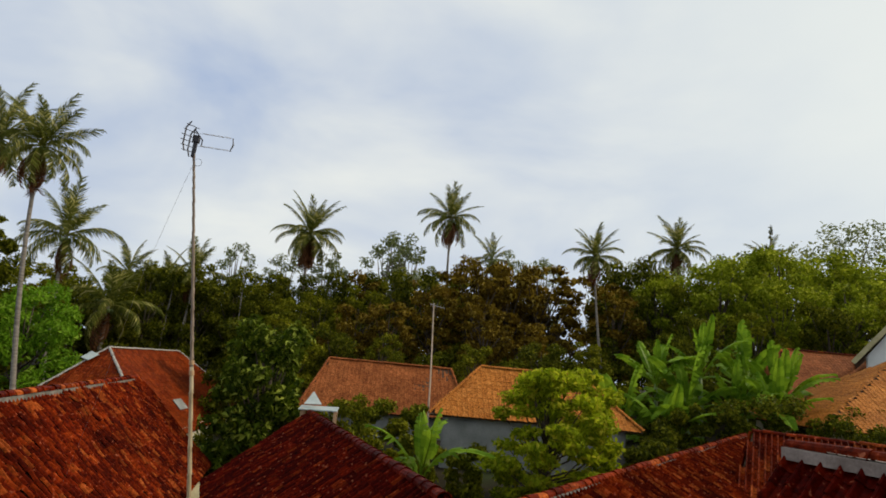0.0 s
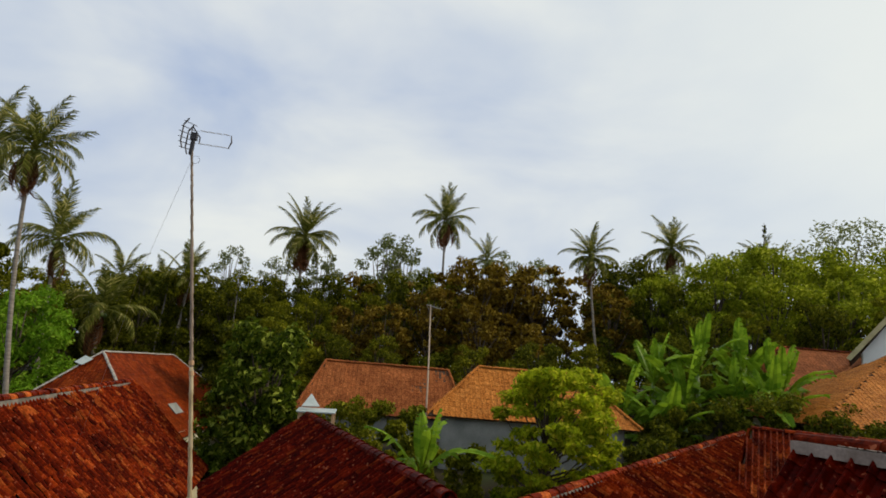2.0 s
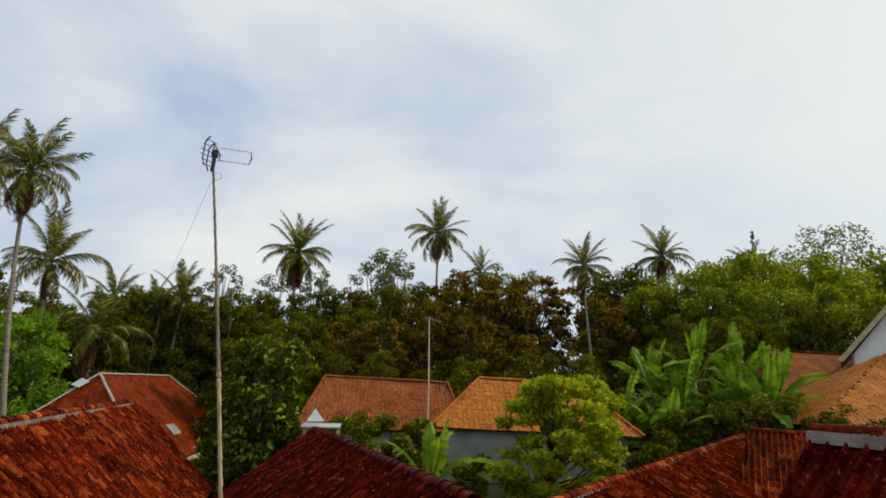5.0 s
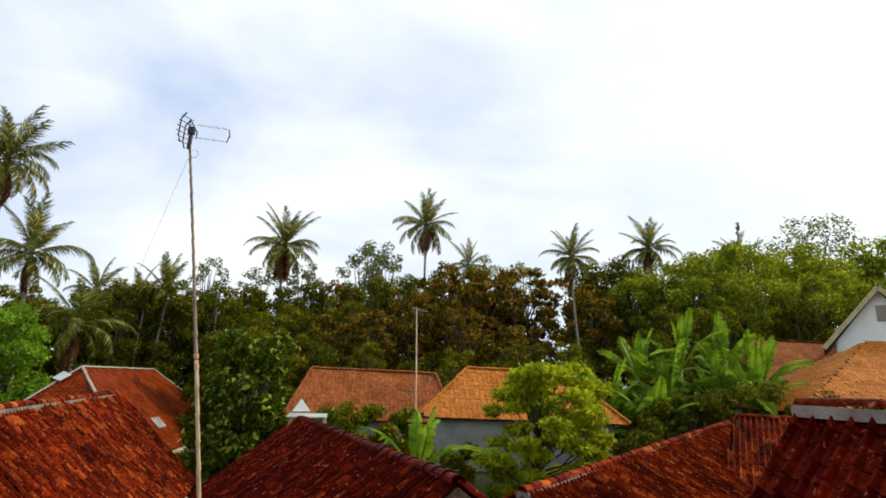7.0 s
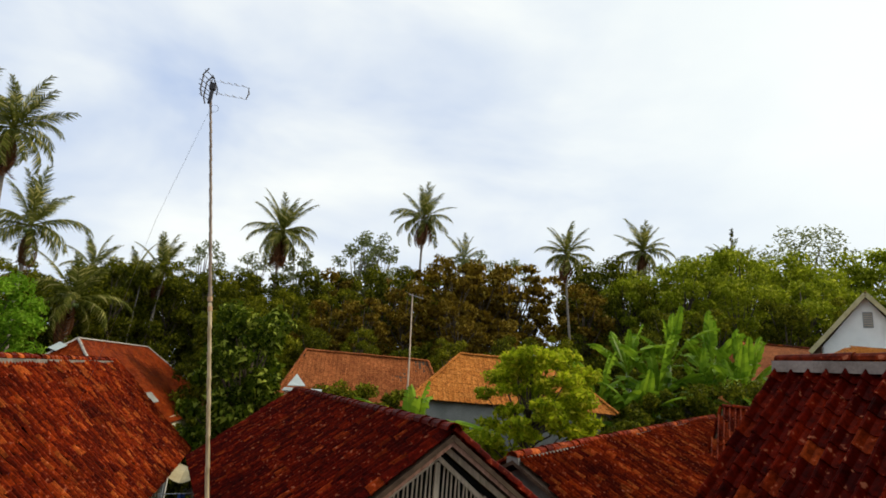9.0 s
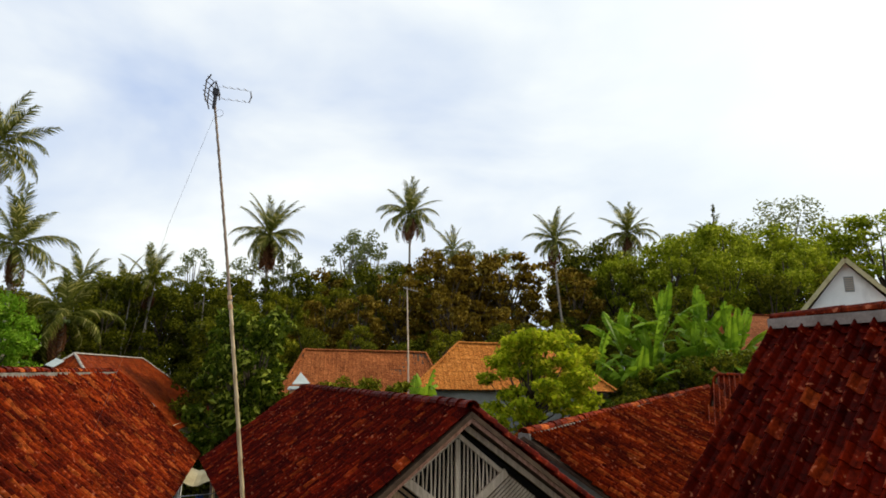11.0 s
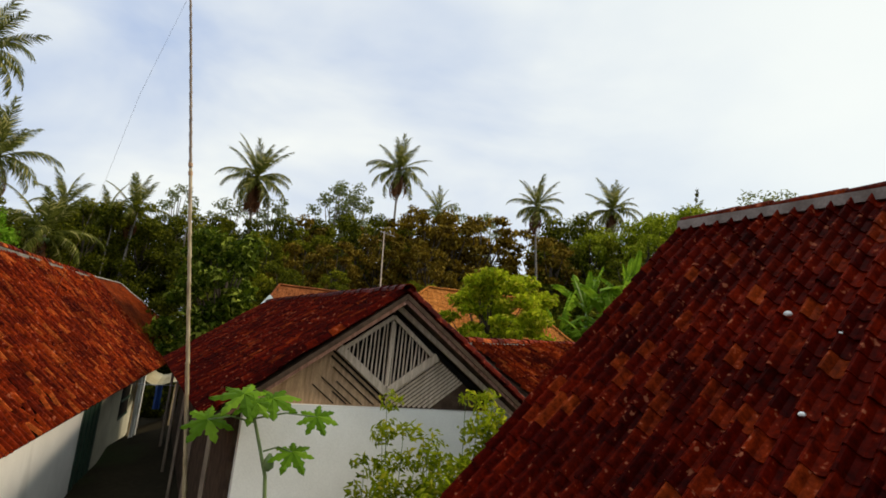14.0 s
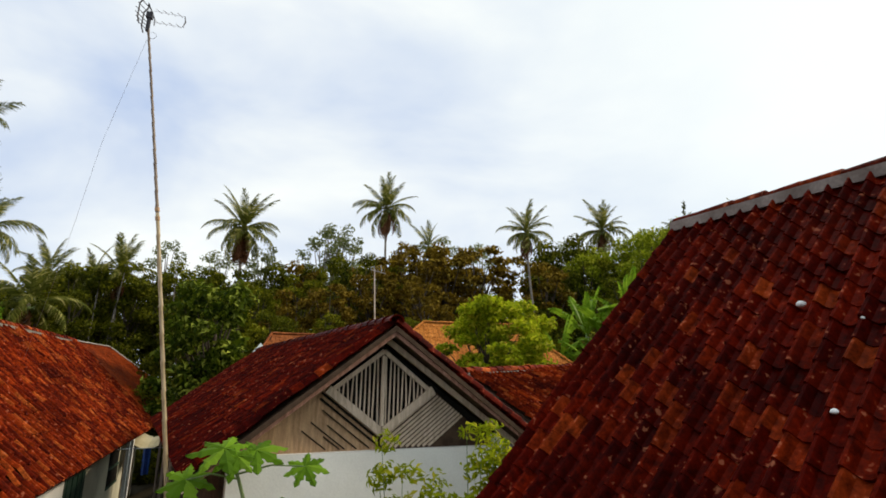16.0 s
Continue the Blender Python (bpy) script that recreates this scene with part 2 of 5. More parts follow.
MAT = dict(
    brown_tile=tile_material("brown clay tile", True, BROWN, 0.85), brown_tiles=tile_material("brown clay tiles", False, BROWN, 0.85),
    old_tile=tile_material("sooty clay tile", True, SOOT, 0.75, 0.45, 0.03), old_tiles=tile_material("sooty clay tiles", False, SOOT, 0.75, 0.45, 0.03),
    tile=tile_material("old clay tile", True, RED, 0.7), tiles=tile_material("old clay tiles", False, RED, 0.7),
    red_tiles=tile_material("reddened clay tiles", False, BROWN_RED, 0.6), orange_tiles=tile_material("new clay tiles", False, ORANGE, 0.35), rust_tiles=tile_material("faded clay tiles", False, RUST, 0.5),
    mortar=surface("mortar", (0.15, 0.14, 0.12), (0.27, 0.25, 0.22), 5, 0.95, 40, 0.5, stain=(0.10, 0.09, 0.07)),
    pale_mortar=surface("pale mortar", (0.30, 0.28, 0.25), (0.46, 0.43, 0.38), 5, 0.95, 40, 0.5, stain=(0.15, 0.13, 0.11)),
    ridge_cement=surface("grey ridge cement", (0.17, 0.135, 0.115), (0.33, 0.28, 0.25), 3, 0.95, 30, 0.6, stain=(0.07, 0.05, 0.04)),
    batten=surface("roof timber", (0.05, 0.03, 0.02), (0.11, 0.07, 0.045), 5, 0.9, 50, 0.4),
    white_wall=surface("white plaster", (0.78, 0.78, 0.74), (0.88, 0.88, 0.84), 1.4, 0.9, 35, 0.25, stain=(0.42, 0.43, 0.38), speck=0.06),
    cream_wall=surface("cream plaster", (0.52, 0.50, 0.38), (0.66, 0.64, 0.50), 1.6, 0.9, 35, 0.25, stain=(0.30, 0.28, 0.2), speck=0.06),
    grey_wall=surface("grey render", (0.20, 0.21, 0.20), (0.32, 0.33, 0.31), 1.3, 0.95, 30, 0.3, stain=(0.13, 0.13, 0.11)),
    barge=surface("brown barge board", (0.15, 0.070, 0.045), (0.33, 0.18, 0.13), 3.5, 0.9, 30, 0.5, stretch=(6, 6, 0.8)),
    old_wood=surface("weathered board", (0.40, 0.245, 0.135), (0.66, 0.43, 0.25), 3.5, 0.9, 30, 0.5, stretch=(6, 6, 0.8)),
    grey_wood=surface("bleached batten", (0.48, 0.37, 0.27), (0.74, 0.60, 0.46), 4, 0.9, 30, 0.4, stretch=(5, 5, 0.7)),
    # near-black colour standing in for the unlit space behind openings
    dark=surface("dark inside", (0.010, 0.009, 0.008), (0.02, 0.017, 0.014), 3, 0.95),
    bamboo=surface("bamboo", (0.30, 0.22, 0.12), (0.52, 0.41, 0.24), 5, 0.5, 25, 0.15, stretch=(3, 3, 0.5)),
    dark_bamboo=surface("dark bamboo", (0.15, 0.105, 0.075), (0.30, 0.225, 0.16), 5, 0.6, 25, 0.15, stretch=(3, 3, 0.5)),
    metal=surface("aluminium", (0.34, 0.34, 0.35), (0.5, 0.5, 0.5), 8, 0.4, 60, 0.1, metal=0.8),
    black_plastic=surface("black plastic", (0.02, 0.017, 0.022), (0.04, 0.035, 0.042), 8, 0.5),
    green_door=surface("green paint", (0.016, 0.045, 0.03), (0.03, 0.075, 0.045), 5, 0.6),
    blue_plastic=surface("blue plastic", (0.02, 0.06, 0.22), (0.03, 0.09, 0.30), 5, 0.5),
    tan_sheet=surface("tan sheet", (0.36, 0.31, 0.19), (0.50, 0.45, 0.30), 2, 0.9, 30, 0.3, stain=(0.22, 0.19, 0.12)),
    white_sheet=surface("white sheet", (0.30, 0.36, 0.36), (0.48, 0.54, 0.53), 2, 0.6, 30, 0.2, stain=(0.4, 0.45, 0.44)),
    bark=surface("bark", (0.045, 0.035, 0.026), (0.12, 0.095, 0.07), 4, 0.95, 25, 0.6, stretch=(2, 2, 0.6)),
    pale_bark=surface("palm bark", (0.14, 0.12, 0.10), (0.30, 0.27, 0.23), 3, 0.95, 14, 0.6, stretch=(0.6, 0.6, 4)),
    soil=surface("soil and litter", (0.016, 0.013, 0.007), (0.04, 0.032, 0.016), 0.5, 1.0, 9, 0.6, stain=(0.03, 0.05, 0.015)),
    stem=surface("green stem", (0.10, 0.16, 0.04), (0.20, 0.28, 0.09), 3, 0.6, 20, 0.2, stretch=(3, 3, 0.6)),
    trim=surface("yellowed fascia", (0.38, 0.33, 0.17), (0.52, 0.46, 0.26), 3, 0.8, 30, 0.3),
    palm=leaf_material("palm leaf", (0.05, 0.066, 0.012), (0.175, 0.185, 0.036), (0.46, 0.42, 0.16), 0.45),
    dead_palm=leaf_material("dry palm leaf", (0.060, 0.026, 0.014), (0.17, 0.075, 0.038), None, 0.35),
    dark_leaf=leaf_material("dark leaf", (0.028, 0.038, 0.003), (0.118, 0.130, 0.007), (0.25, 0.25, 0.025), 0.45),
    mango_leaf=leaf_material("mango leaf", (0.014, 0.03, 0.002), (0.085, 0.125, 0.007), (0.36, 0.42, 0.07), 0.4),
    mid_leaf=leaf_material("mid leaf", (0.055, 0.066, 0.004), (0.19, 0.2, 0.01), (0.38, 0.36, 0.035), 0.45),
    brown_leaf=leaf_material("brownish leaf", (0.055, 0.034, 0.004), (0.195, 0.125, 0.011), (0.4, 0.29, 0.05), 0.45),
    pale_leaf=leaf_material("pale leaf", (0.12, 0.15, 0.06), (0.24, 0.27, 0.11), (0.36, 0.38, 0.2), 0.45),
    bright_leaf=leaf_material("bright leaf", (0.11, 0.145, 0.007), (0.32, 0.385, 0.022), (0.5, 0.52, 0.06), 0.55),
    lime_leaf=leaf_material("lime leaf", (0.14, 0.2, 0.008), (0.42, 0.49, 0.022), (0.58, 0.54, 0.05), 0.58),
    banana_leaf=leaf_material("banana leaf", (0.09, 0.19, 0.012), (0.22, 0.36, 0.026), (0.5, 0.6, 0.17), 0.4, 0.4),
    papaya_leaf=leaf_material("papaya leaf", (0.09, 0.2, 0.012), (0.21, 0.4, 0.026), (0.32, 0.48, 0.06), 0.5),
)


# ---- mesh tools ----
class Shape:
    """Vertices and faces that grow into one mesh."""

    def __init__(self):
        self.v, self.f = [], []

    def add(self, verts, faces):
        k = len(self.v)
        self.v += [tuple(p) for p in verts]
        self.f += [tuple(i + k for i in face) for face in faces]

    def box(self, size, m=None):
        a, b, c = (s / 2 for s in size)
        pts = [Vector((x, y, z)) for x in (-a, a) for y in (-b, b) for z in (-c, c)]
        if m is not None:
            pts = [m @ p for p in pts]
        self.add(pts, [(0, 1, 3, 2), (4, 6, 7, 5), (0, 4, 5, 1), (2, 3, 7, 6), (0, 2, 6, 4), (1, 5, 7, 3)])

    def beam(self, a, b, width, depth, up=(0, 0, 1)):
        """A squared timber from a to b."""
        a, b = Vector(a), Vector(b)
        y = (b - a).normalized()
        x = y.cross(Vector(up)).normalized()
        z = x.cross(y)
        pts = [p + x * sx * width / 2 + z * sz * depth / 2 for p in (a, b) for sx in (-1, 1) for sz in (-1, 1)]
        self.add(pts, [(0, 2, 3, 1), (4, 5, 7, 6), (0, 1, 5, 4), (2, 6, 7, 3), (0, 4, 6, 2), (1, 3, 7, 5)])

    def tube(self, path, radii, sides=8, close=True):
        path = [Vector(p) for p in path]
        k, ring = len(self.v), []
        for i, p in enumerate(path):
            y = (path[min(i + 1, len(path) - 1)] - path[max(i - 1, 0)]).normalized()
            x = y.cross(Vector((0.31, 0.95, 0.05)) if abs(y.z) > 0.5 else Vector((0, 0, 1))).normalized()
            z = x.cross(y)
            r = radii[i] if isinstance(radii, (list, tuple)) else radii
            ring += [p + (x * math.cos(a) + z * math.sin(a)) * r for a in (2 * math.pi * j / sides for j in range(sides))]
        faces = [(i * sides + j, i * sides + (j + 1) % sides, (i + 1) * sides + (j + 1) % sides, (i + 1) * sides + j)
                 for i in range(len(path) - 1) for j in range(sides)]
        if close:
            faces += [tuple(range(sides - 1, -1, -1)), tuple((len(path) - 1) * sides + j for j in range(sides))]
        self.add(ring, faces)

    def slab(self, corners, thick):
        """A plate under the corner points, which run round it."""
        c = [Vector(p) for p in corners]
        n = (c[1] - c[0]).cross(c[-1] - c[0]).normalized()
        k = len(c)
        self.add(c + [p - n * thick for p in c],
                 [tuple(range(k)), tuple(range(2 * k - 1, k - 1, -1))] + [(i, i + k, (i + 1) % k + k, (i + 1) % k) for i in range(k)])

    def mesh(self, name, smooth=False):
        me = bpy.data.meshes.new(name)
        me.from_pydata(self.v, [], self.f)
        if smooth:
            me.shade_smooth()
        me.update()
        return me


def part(name, shape, mat, parent=None, label="", smooth=False):
    me = shape if isinstance(shape, bpy.types.Mesh) else shape.mesh(name, smooth)
    if mat and not me.materials:
        me.materials.append(MAT[mat])
    ob = new(name, me)
    ob.parent = parent
    if label:
        ob["label"] = label
    return ob


def thing(name, label, category, m=None, group="", kind=""):
    ob = tagged(new(name), label, category, group, kind)
    ob.empty_display_size = 0.2
    if m is not None:
        ob.matrix_world = m
    return ob


def ground_height(x, y):
    """The village street and its lane lie level; the gardens behind climb."""
    def ease(a, b, v):
        v = min(max((v - a) / (b - a), 0.0), 1.0)
        return v * v * (3 - 2 * v)
    return 2.9 * max(ease(11, 27, y) * ease(-8.5, -2.5, x), ease(40, 54, y)) + 1.2 * ease(27, 60, y) + 1.6 * ease(9, 24, x) * ease(14, 26, y)


# ---- roofs ----
TILE_W, TILE_H = 0.175, 0.24
PROFILE = [(0.0, -0.004), (0.05, 0.032), (0.11, 0.068), (0.18, 0.082), (0.25, 0.072), (0.32, 0.038), (0.40, -0.006), (0.58, -0.024), (0.80, -0.020), (1.0, 0.0)]


def tile_points(w, h, relief=1.0):
    """One tile: lower lip, lower edge, upper edge, in its own frame (across, up the slope, out)."""
    low, top, lip = [], [], []
    for u, z in PROFILE:
        x, z = (u - 0.5) * w * 1.06, z * relief
        y = -0.5 * h * (1.12 + 1.2 * max(z, 0) + 0.16 * math.sin(math.pi * min(max((u - 0.4) / 0.6, 0), 1)))
        low.append((x, y, z + 0.010 + 0.014 * relief))
        top.append((x, 0.62 * h, z + 0.004))
        lip.append((x, y + 0.004, z - 0.002))
    n = len(PROFILE)
    faces = [(i, i + 1, n + i + 1, n + i) for i in range(n - 1)] + [(2 * n + i, 2 * n + i + 1, i + 1, i) for i in range(n - 1)]
    return np.array(low + top + lip), faces


def tile_slope(roof, a, b, c, d, mats, singles=0, near=None, seed=0, w=TILE_W, h=TILE_H, rough=1.0, relief=1.0):
    """Covers the slope a (eave, left), b (eave, right), c, d (ridge) with tiles, as seen from outside. The `singles` tiles
    nearest to `near` are objects of their own, the rest one mesh."""
    rng = np.random.RandomState(seed)
    a, b, c, d = (np.array(p, float) for p in (a, b, c, d))
    e1 = (b - a) / np.linalg.norm(b - a)
    up = (d - a) - e1 * np.dot(d - a, e1)
    height = np.linalg.norm(up)
    up /= height
    out = np.cross(e1, up)
    uc, ud, ub = np.dot(c - a, e1), np.dot(d - a, e1), np.dot(b - a, e1)
    spots = []
    rows = max(1, round(height / h))
    for r in range(rows):
        v = (r + 0.5) * height / rows
        f = v / height
        left, right = ud * f, ub + (uc - ub) * f
        first, last = math.ceil(left / w - 0.45), math.floor(right / w + 0.45)
        for k in range(first, last):
            u = (k + 0.5) * w
            p = a + e1 * u + up * v
            sag = 0.05 * noise.noise(Vector(p) * 0.45) + 0.018 * noise.noise(Vector(p) * 1.7)
            spots.append(p + out * (0.022 + max(sag * rough, -0.016)))
    spots = np.array(spots)
    pts, faces = tile_points(w, height / rows, relief)
    frame3 = np.stack([e1, up, out])
    order = np.arange(len(spots))
    if singles and near is not None:
        order = np.argsort(((spots - np.array(near)) ** 2).sum(1))
    turn = rng.normal(0, 0.035 * rough, len(spots))
    tip = rng.normal(0, 0.03 * rough, len(spots))
    lift = np.abs(rng.normal(0, 0.006 * rough, len(spots)))
    cosines, sines = np.cos(turn), np.sin(turn)
    one = None
    verts, allf = [], []
    for rank, i in enumerate(order):
        if rank < singles:
            if one is None:
                one = bpy.data.meshes.new("roof_tile")
                one.from_pydata([tuple(p) for p in pts], [], faces)
                one.materials.append(MAT[mats[0]])
            ob = new("roof_tile", one)
            ob.parent = roof
            rot = Matrix((e1, up, out)).transposed().to_4x4()
            ob.matrix_world = Matrix.Translation(spots[i] + out * lift[i]) @ rot @ Matrix.Rotation(turn[i], 4, "Z") @ Matrix.Rotation(tip[i], 4, "X")
            continue
        q = pts.copy()
        q[:, 0], q[:, 1] = pts[:, 0] * cosines[i] - pts[:, 1] * sines[i], pts[:, 0] * sines[i] + pts[:, 1] * cosines[i]
        q[:, 2] += pts[:, 1] * tip[i] + lift[i]
        k = len(verts) * len(pts)
        verts.append(q @ frame3 + spots[i])
        allf += [tuple(j + k for j in face) for face in faces]
    if verts:
        me = bpy.data.meshes.new("tile_field")
        me.from_pydata(np.concatenate(verts).tolist(), [], allf)
        me.materials.append(MAT[mats[1]])
        ob = new("tile_field", me)
        ob.parent = roof
        ob["kind"] = "stuff"


def ridge_caps(roof, a, b, mat="tile", mortar=True, radius=0.13, step=0.34, seed=0, bed_mat="mortar", bed_width=2.3):
    """Half-round caps along a ridge or hip, each its own piece, bedded in mortar."""
    rng = random.Random(seed)
    a, b = Vector(a), Vector(b)
    y = (b - a).normalized()
    x = y.cross(Vector((0, 0, 1))).normalized()
    z = x.cross(y)
    count = max(1, round((b - a).length / step))
    gap = (b - a).length / count
    shape = Shape()
    ring, arc = [], 7
    for v, r in ((-0.54, 1.12), (0.54, 0.92)):
        for k in range(arc):
            t = math.pi * k / (arc - 1)
            ring.append((math.cos(t) * radius * r, v * gap, math.sin(t) * radius * r * 0.85))
    for k in range(arc):
        t = math.pi * k / (arc - 1)
        ring.append((math.cos(t) * radius * 0.95, -0.54 * gap, math.sin(t) * radius * 0.95 * 0.85))
    shape.add(ring, [(k, k + 1, arc + k + 1, arc + k) for k in range(arc - 1)] + [(2 * arc + k, 2 * arc + k + 1, k + 1, k) for k in range(arc - 1)])
    me = shape.mesh("ridge_tile")
    me.materials.append(MAT[mat])
    rot = Matrix((x, y, z)).transposed().to_4x4()
    for i in range(count):
        ob = new("ridge_tile", me)
        ob.parent = roof
        p = a + y * gap * (i + 0.5) + z * (0.05 + rng.uniform(-0.012, 0.012))
        ob.matrix_world = Matrix.Translation(p) @ rot @ Matrix.Rotation(rng.gauss(0, 0.03), 4, "Z")
    if mortar:
        bed = Shape()
        bed.beam(a - z * 0.03, b - z * 0.03, radius * bed_width, 0.13)
        part("mortar_bed", bed, bed_mat, roof)


def slope_plate(house, corners, name="roof"):
    """The boards and battens under one slope's tiles, as the roof part that carries them."""
    s = Shape()
    s.slab([Vector(p) - Vector((0, 0, 0.02)) for p in corners], 0.07)
    return part(name, s, "batten", house)


def wall_run(house, a, b, z0, z1, mat, thick=0.16, name="wall"):
    s = Shape()
    a, b = Vector((*a, 0)), Vector((*b, 0))
    mid = (a + b) / 2
    ang = math.atan2((b - a).y, (b - a).x)
    s.box(((b - a).length, thick, z1 - z0), Matrix.Translation((mid.x, mid.y, (z0 + z1) / 2)) @ Matrix.Rotation(ang, 4, "Z"))
    return part(name, s, mat, house)


def gable_wall(house, base, along, half, z0, eave, peak, mat, thick=0.14, name="gable_wall"):
    """An upright wall with a triangular head; base is the middle of its foot."""
    along = Vector((*along, 0)).normalized()
    back = Vector((-along.y, along.x, 0)) * thick
    p = Vector((*base, 0))
    pts = [p - along * half + Vector((0, 0, z0)), p + along * half + Vector((0, 0, z0)), p + along * half + Vector((0, 0, eave)),
           p + Vector((0, 0, peak)), p - along * half + Vector((0, 0, eave))]
    s = Shape()
    s.add(pts + [q + back for q in pts], [(0, 1, 2, 3, 4), (9, 8, 7, 6, 5)] + [(i, i + 5, (i + 1) % 5 + 5, (i + 1) % 5) for i in range(5)])
    return part(name, s, mat, house)


# ---- ground ----
g = Shape()
xs = [-2500, -800, -250, -120] + [-80 + 4 * i for i in range(41)] + [120, 250, 800, 2500]
ys = [-2500, -500, -120, -40] + [-20 + 4 * i for i in range(30)] + [140, 300, 800, 2500]
g.add([(x, y, ground_height(x, y) + 0.06 * noise.noise(Vector((x * 0.2, y * 0.2, 0)))) for y in ys for x in xs],
      [(j * len(xs) + i, j * len(xs) + i + 1, (j + 1) * len(xs) + i + 1, (j + 1) * len(xs) + i) for j in range(len(ys) - 1) for i in range(len(xs) - 1)])
tagged(part("ground", g, "soil", smooth=True), "bare village earth with leaf litter and weeds", "ground", kind="structure")

# the houses of the row share one heading
D = Vector((-0.362, 0.932, 0))
R = Vector((0.932, 0.362, 0))


def at(origin, r, d, z):
    """A point r metres to the right of and d behind an origin in the houses' own heading."""
    return Vector(origin) + R * r + D * d + Vector((0, 0, z))


# ---- the gabled house in the middle ----
def middle_house():
    house = thing("gabled_house", "small house with dark red clay tile roof and white plaster walls", "house")
    o = Vector((0.66, 8.68, 0))
    half, ridge, eave, length = 2.72, 5.06, 3.22, 11.2
    half_l, eave_l = 2.85, 2.92
    fl, fr, bl, br = at(o, -half_l, 0, eave_l), at(o, half, 0, eave), at(o, -half_l, length, eave_l), at(o, half, length, eave)
    rf, rb = at(o, 0, 0, ridge), at(o, 0, length, ridge)
    left = slope_plate(house, [bl, fl, rf, rb])
    right = slope_plate(house, [fr, br, rb, rf])
    tile_slope(left, bl, fl, rf, rb, ("old_tile", "old_tiles"), 300, fl, 11)
    tile_slope(right, fr, br, rb, rf, ("old_tile", "old_tiles"), 120, rf, 12)
    ridge_caps(left, rf, rb, "old_tile", False, 0.12, 0.34, 3)
    # rake boards under the front edge
    for end in (fl, fr):
        s = Shape()
        s.beam(end + Vector((0, 0, -0.11)) + D * 0.04, rf + Vector((0, 0, -0.13)) + D * 0.04, 0.035, 0.085)
        part("barge_board", s, "barge", house)
        s = Shape()
        s.beam(end + Vector((0, 0, -0.19)) + D * 0.40, rf + Vector((0, 0, -0.21)) + D * 0.40, 0.06, 0.085)
        part("rafter", s, "grey_wood", house)
    # walls
    wo, hw, top = at(o, 0, 0.5, 0), 2.28, 3.12
    wall_run(house, at(wo, -hw, 0, 0).xy, at(wo, hw, 0, 0).xy, -0.1, top, "white_wall", 0.16, "front_wall")
    # dark timber colour on this wall stands in for an open porch's shade
    wall_run(house, at(wo, -hw, 0.09, 0).xy, at(wo, -hw, length - 1, 0).xy, -0.1, 3.3, "batten", 0.12, "side_wall")
    for d in (0.15, 2.4, 4.8, 7.2, 9.4):
        s = Shape()
        p = at(wo, -half_l + 0.2, d, 0)
        s.box((0.06, 0.06, 2.95), Matrix.Translation((p.x, p.y, 1.4)))
        part("porch_post", s, "dark_bamboo", house)
    wall_run(house, at(wo, hw, 0.09, 0).xy, at(wo, hw, length - 1, 0).xy, -0.1, 3.3, "white_wall", 0.16, "side_wall")
    gable_wall(house, at(wo, 0, length - 1.1, 0).xy, R.xy, hw, -0.1, 3.3, 4.85, "white_wall", 0.16, "back_wall")
    # near-black sheet paints in the shade of the loft behind the open gable
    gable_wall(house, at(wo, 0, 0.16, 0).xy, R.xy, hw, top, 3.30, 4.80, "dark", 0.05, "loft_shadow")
    # gable of bamboo slats in a kite of planks, with slanting boards at both sides
    def gp(r, z, d=0.0):
        return at(wo, r, d, z)
    top_z, side_z, low_z, side = 4.63, 4.04, 3.43, 0.83
    count = 23
    for i in range(count):
        r = -side + (i + 0.5) * 2 * side / count
        f = 1 - abs(r) / side
        s = Shape()
        wob = 0.012 * math.sin(i * 2.7)
        s.tube([gp(r + wob, side_z - (side_z - low_z) * f, 0.02), gp(r, side_z, 0.015), gp(r - wob, side_z + (top_z - side_z) * f, 0.02)], [0.017, 0.015, 0.014], 6)
        part("bamboo_slat", s, "grey_wood", house)
    s = Shape()
    s.box((0.06, 0.04, top_z - low_z - 0.1), Matrix.Translation(gp(0, (top_z + low_z) / 2, -0.02)) @ Matrix.Rotation(math.atan2(R.y, R.x), 4, "Z"))
    part("king_post", s, "grey_wood", house)
    under = lambda r: 4.72 - 0.69 * abs(r)
    m_low = (side_z - low_z) / side
    for sgn in (-1, 1):
        s = Shape()
        s.beam(gp(0, low_z - 0.05, -0.035), gp(sgn * side * 1.10, side_z + 0.01, -0.035), 0.035, 0.13)
        part("plank", s, "grey_wood", house)
        s = Shape()
        s.beam(gp(0, top_z + 0.03, -0.03), gp(sgn * 1.02 * side, under(1.02 * side) - 0.10, -0.03), 0.03, 0.07)
        part("plank", s, "grey_wood", house)
        # a sheet of boards behind, under the rake
        z0 = low_z - 0.06
        foot = sgn * (hw - 0.02)
        pts = [gp(sgn * 0.02, top, 0.07), gp(foot, top, 0.07), gp(foot, under(hw) - 0.06, 0.07), gp(sgn * side * 1.05, under(side * 1.05), 0.07), gp(sgn * 0.02, z0, 0.07)]
        s = Shape()
        s.slab(pts if sgn > 0 else pts[::-1], 0.03)
        # right sheet is dark brown to paint shade into the gaps between strips
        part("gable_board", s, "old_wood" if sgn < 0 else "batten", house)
        # slanting strips along it: open dark joints on one side, pale bamboo on the other
        drops = (0.10, 0.20, 0.34, 0.50, 0.64, 0.70, 0.86) if sgn < 0 else [0.12 + 0.075 * k for k in range(11)]
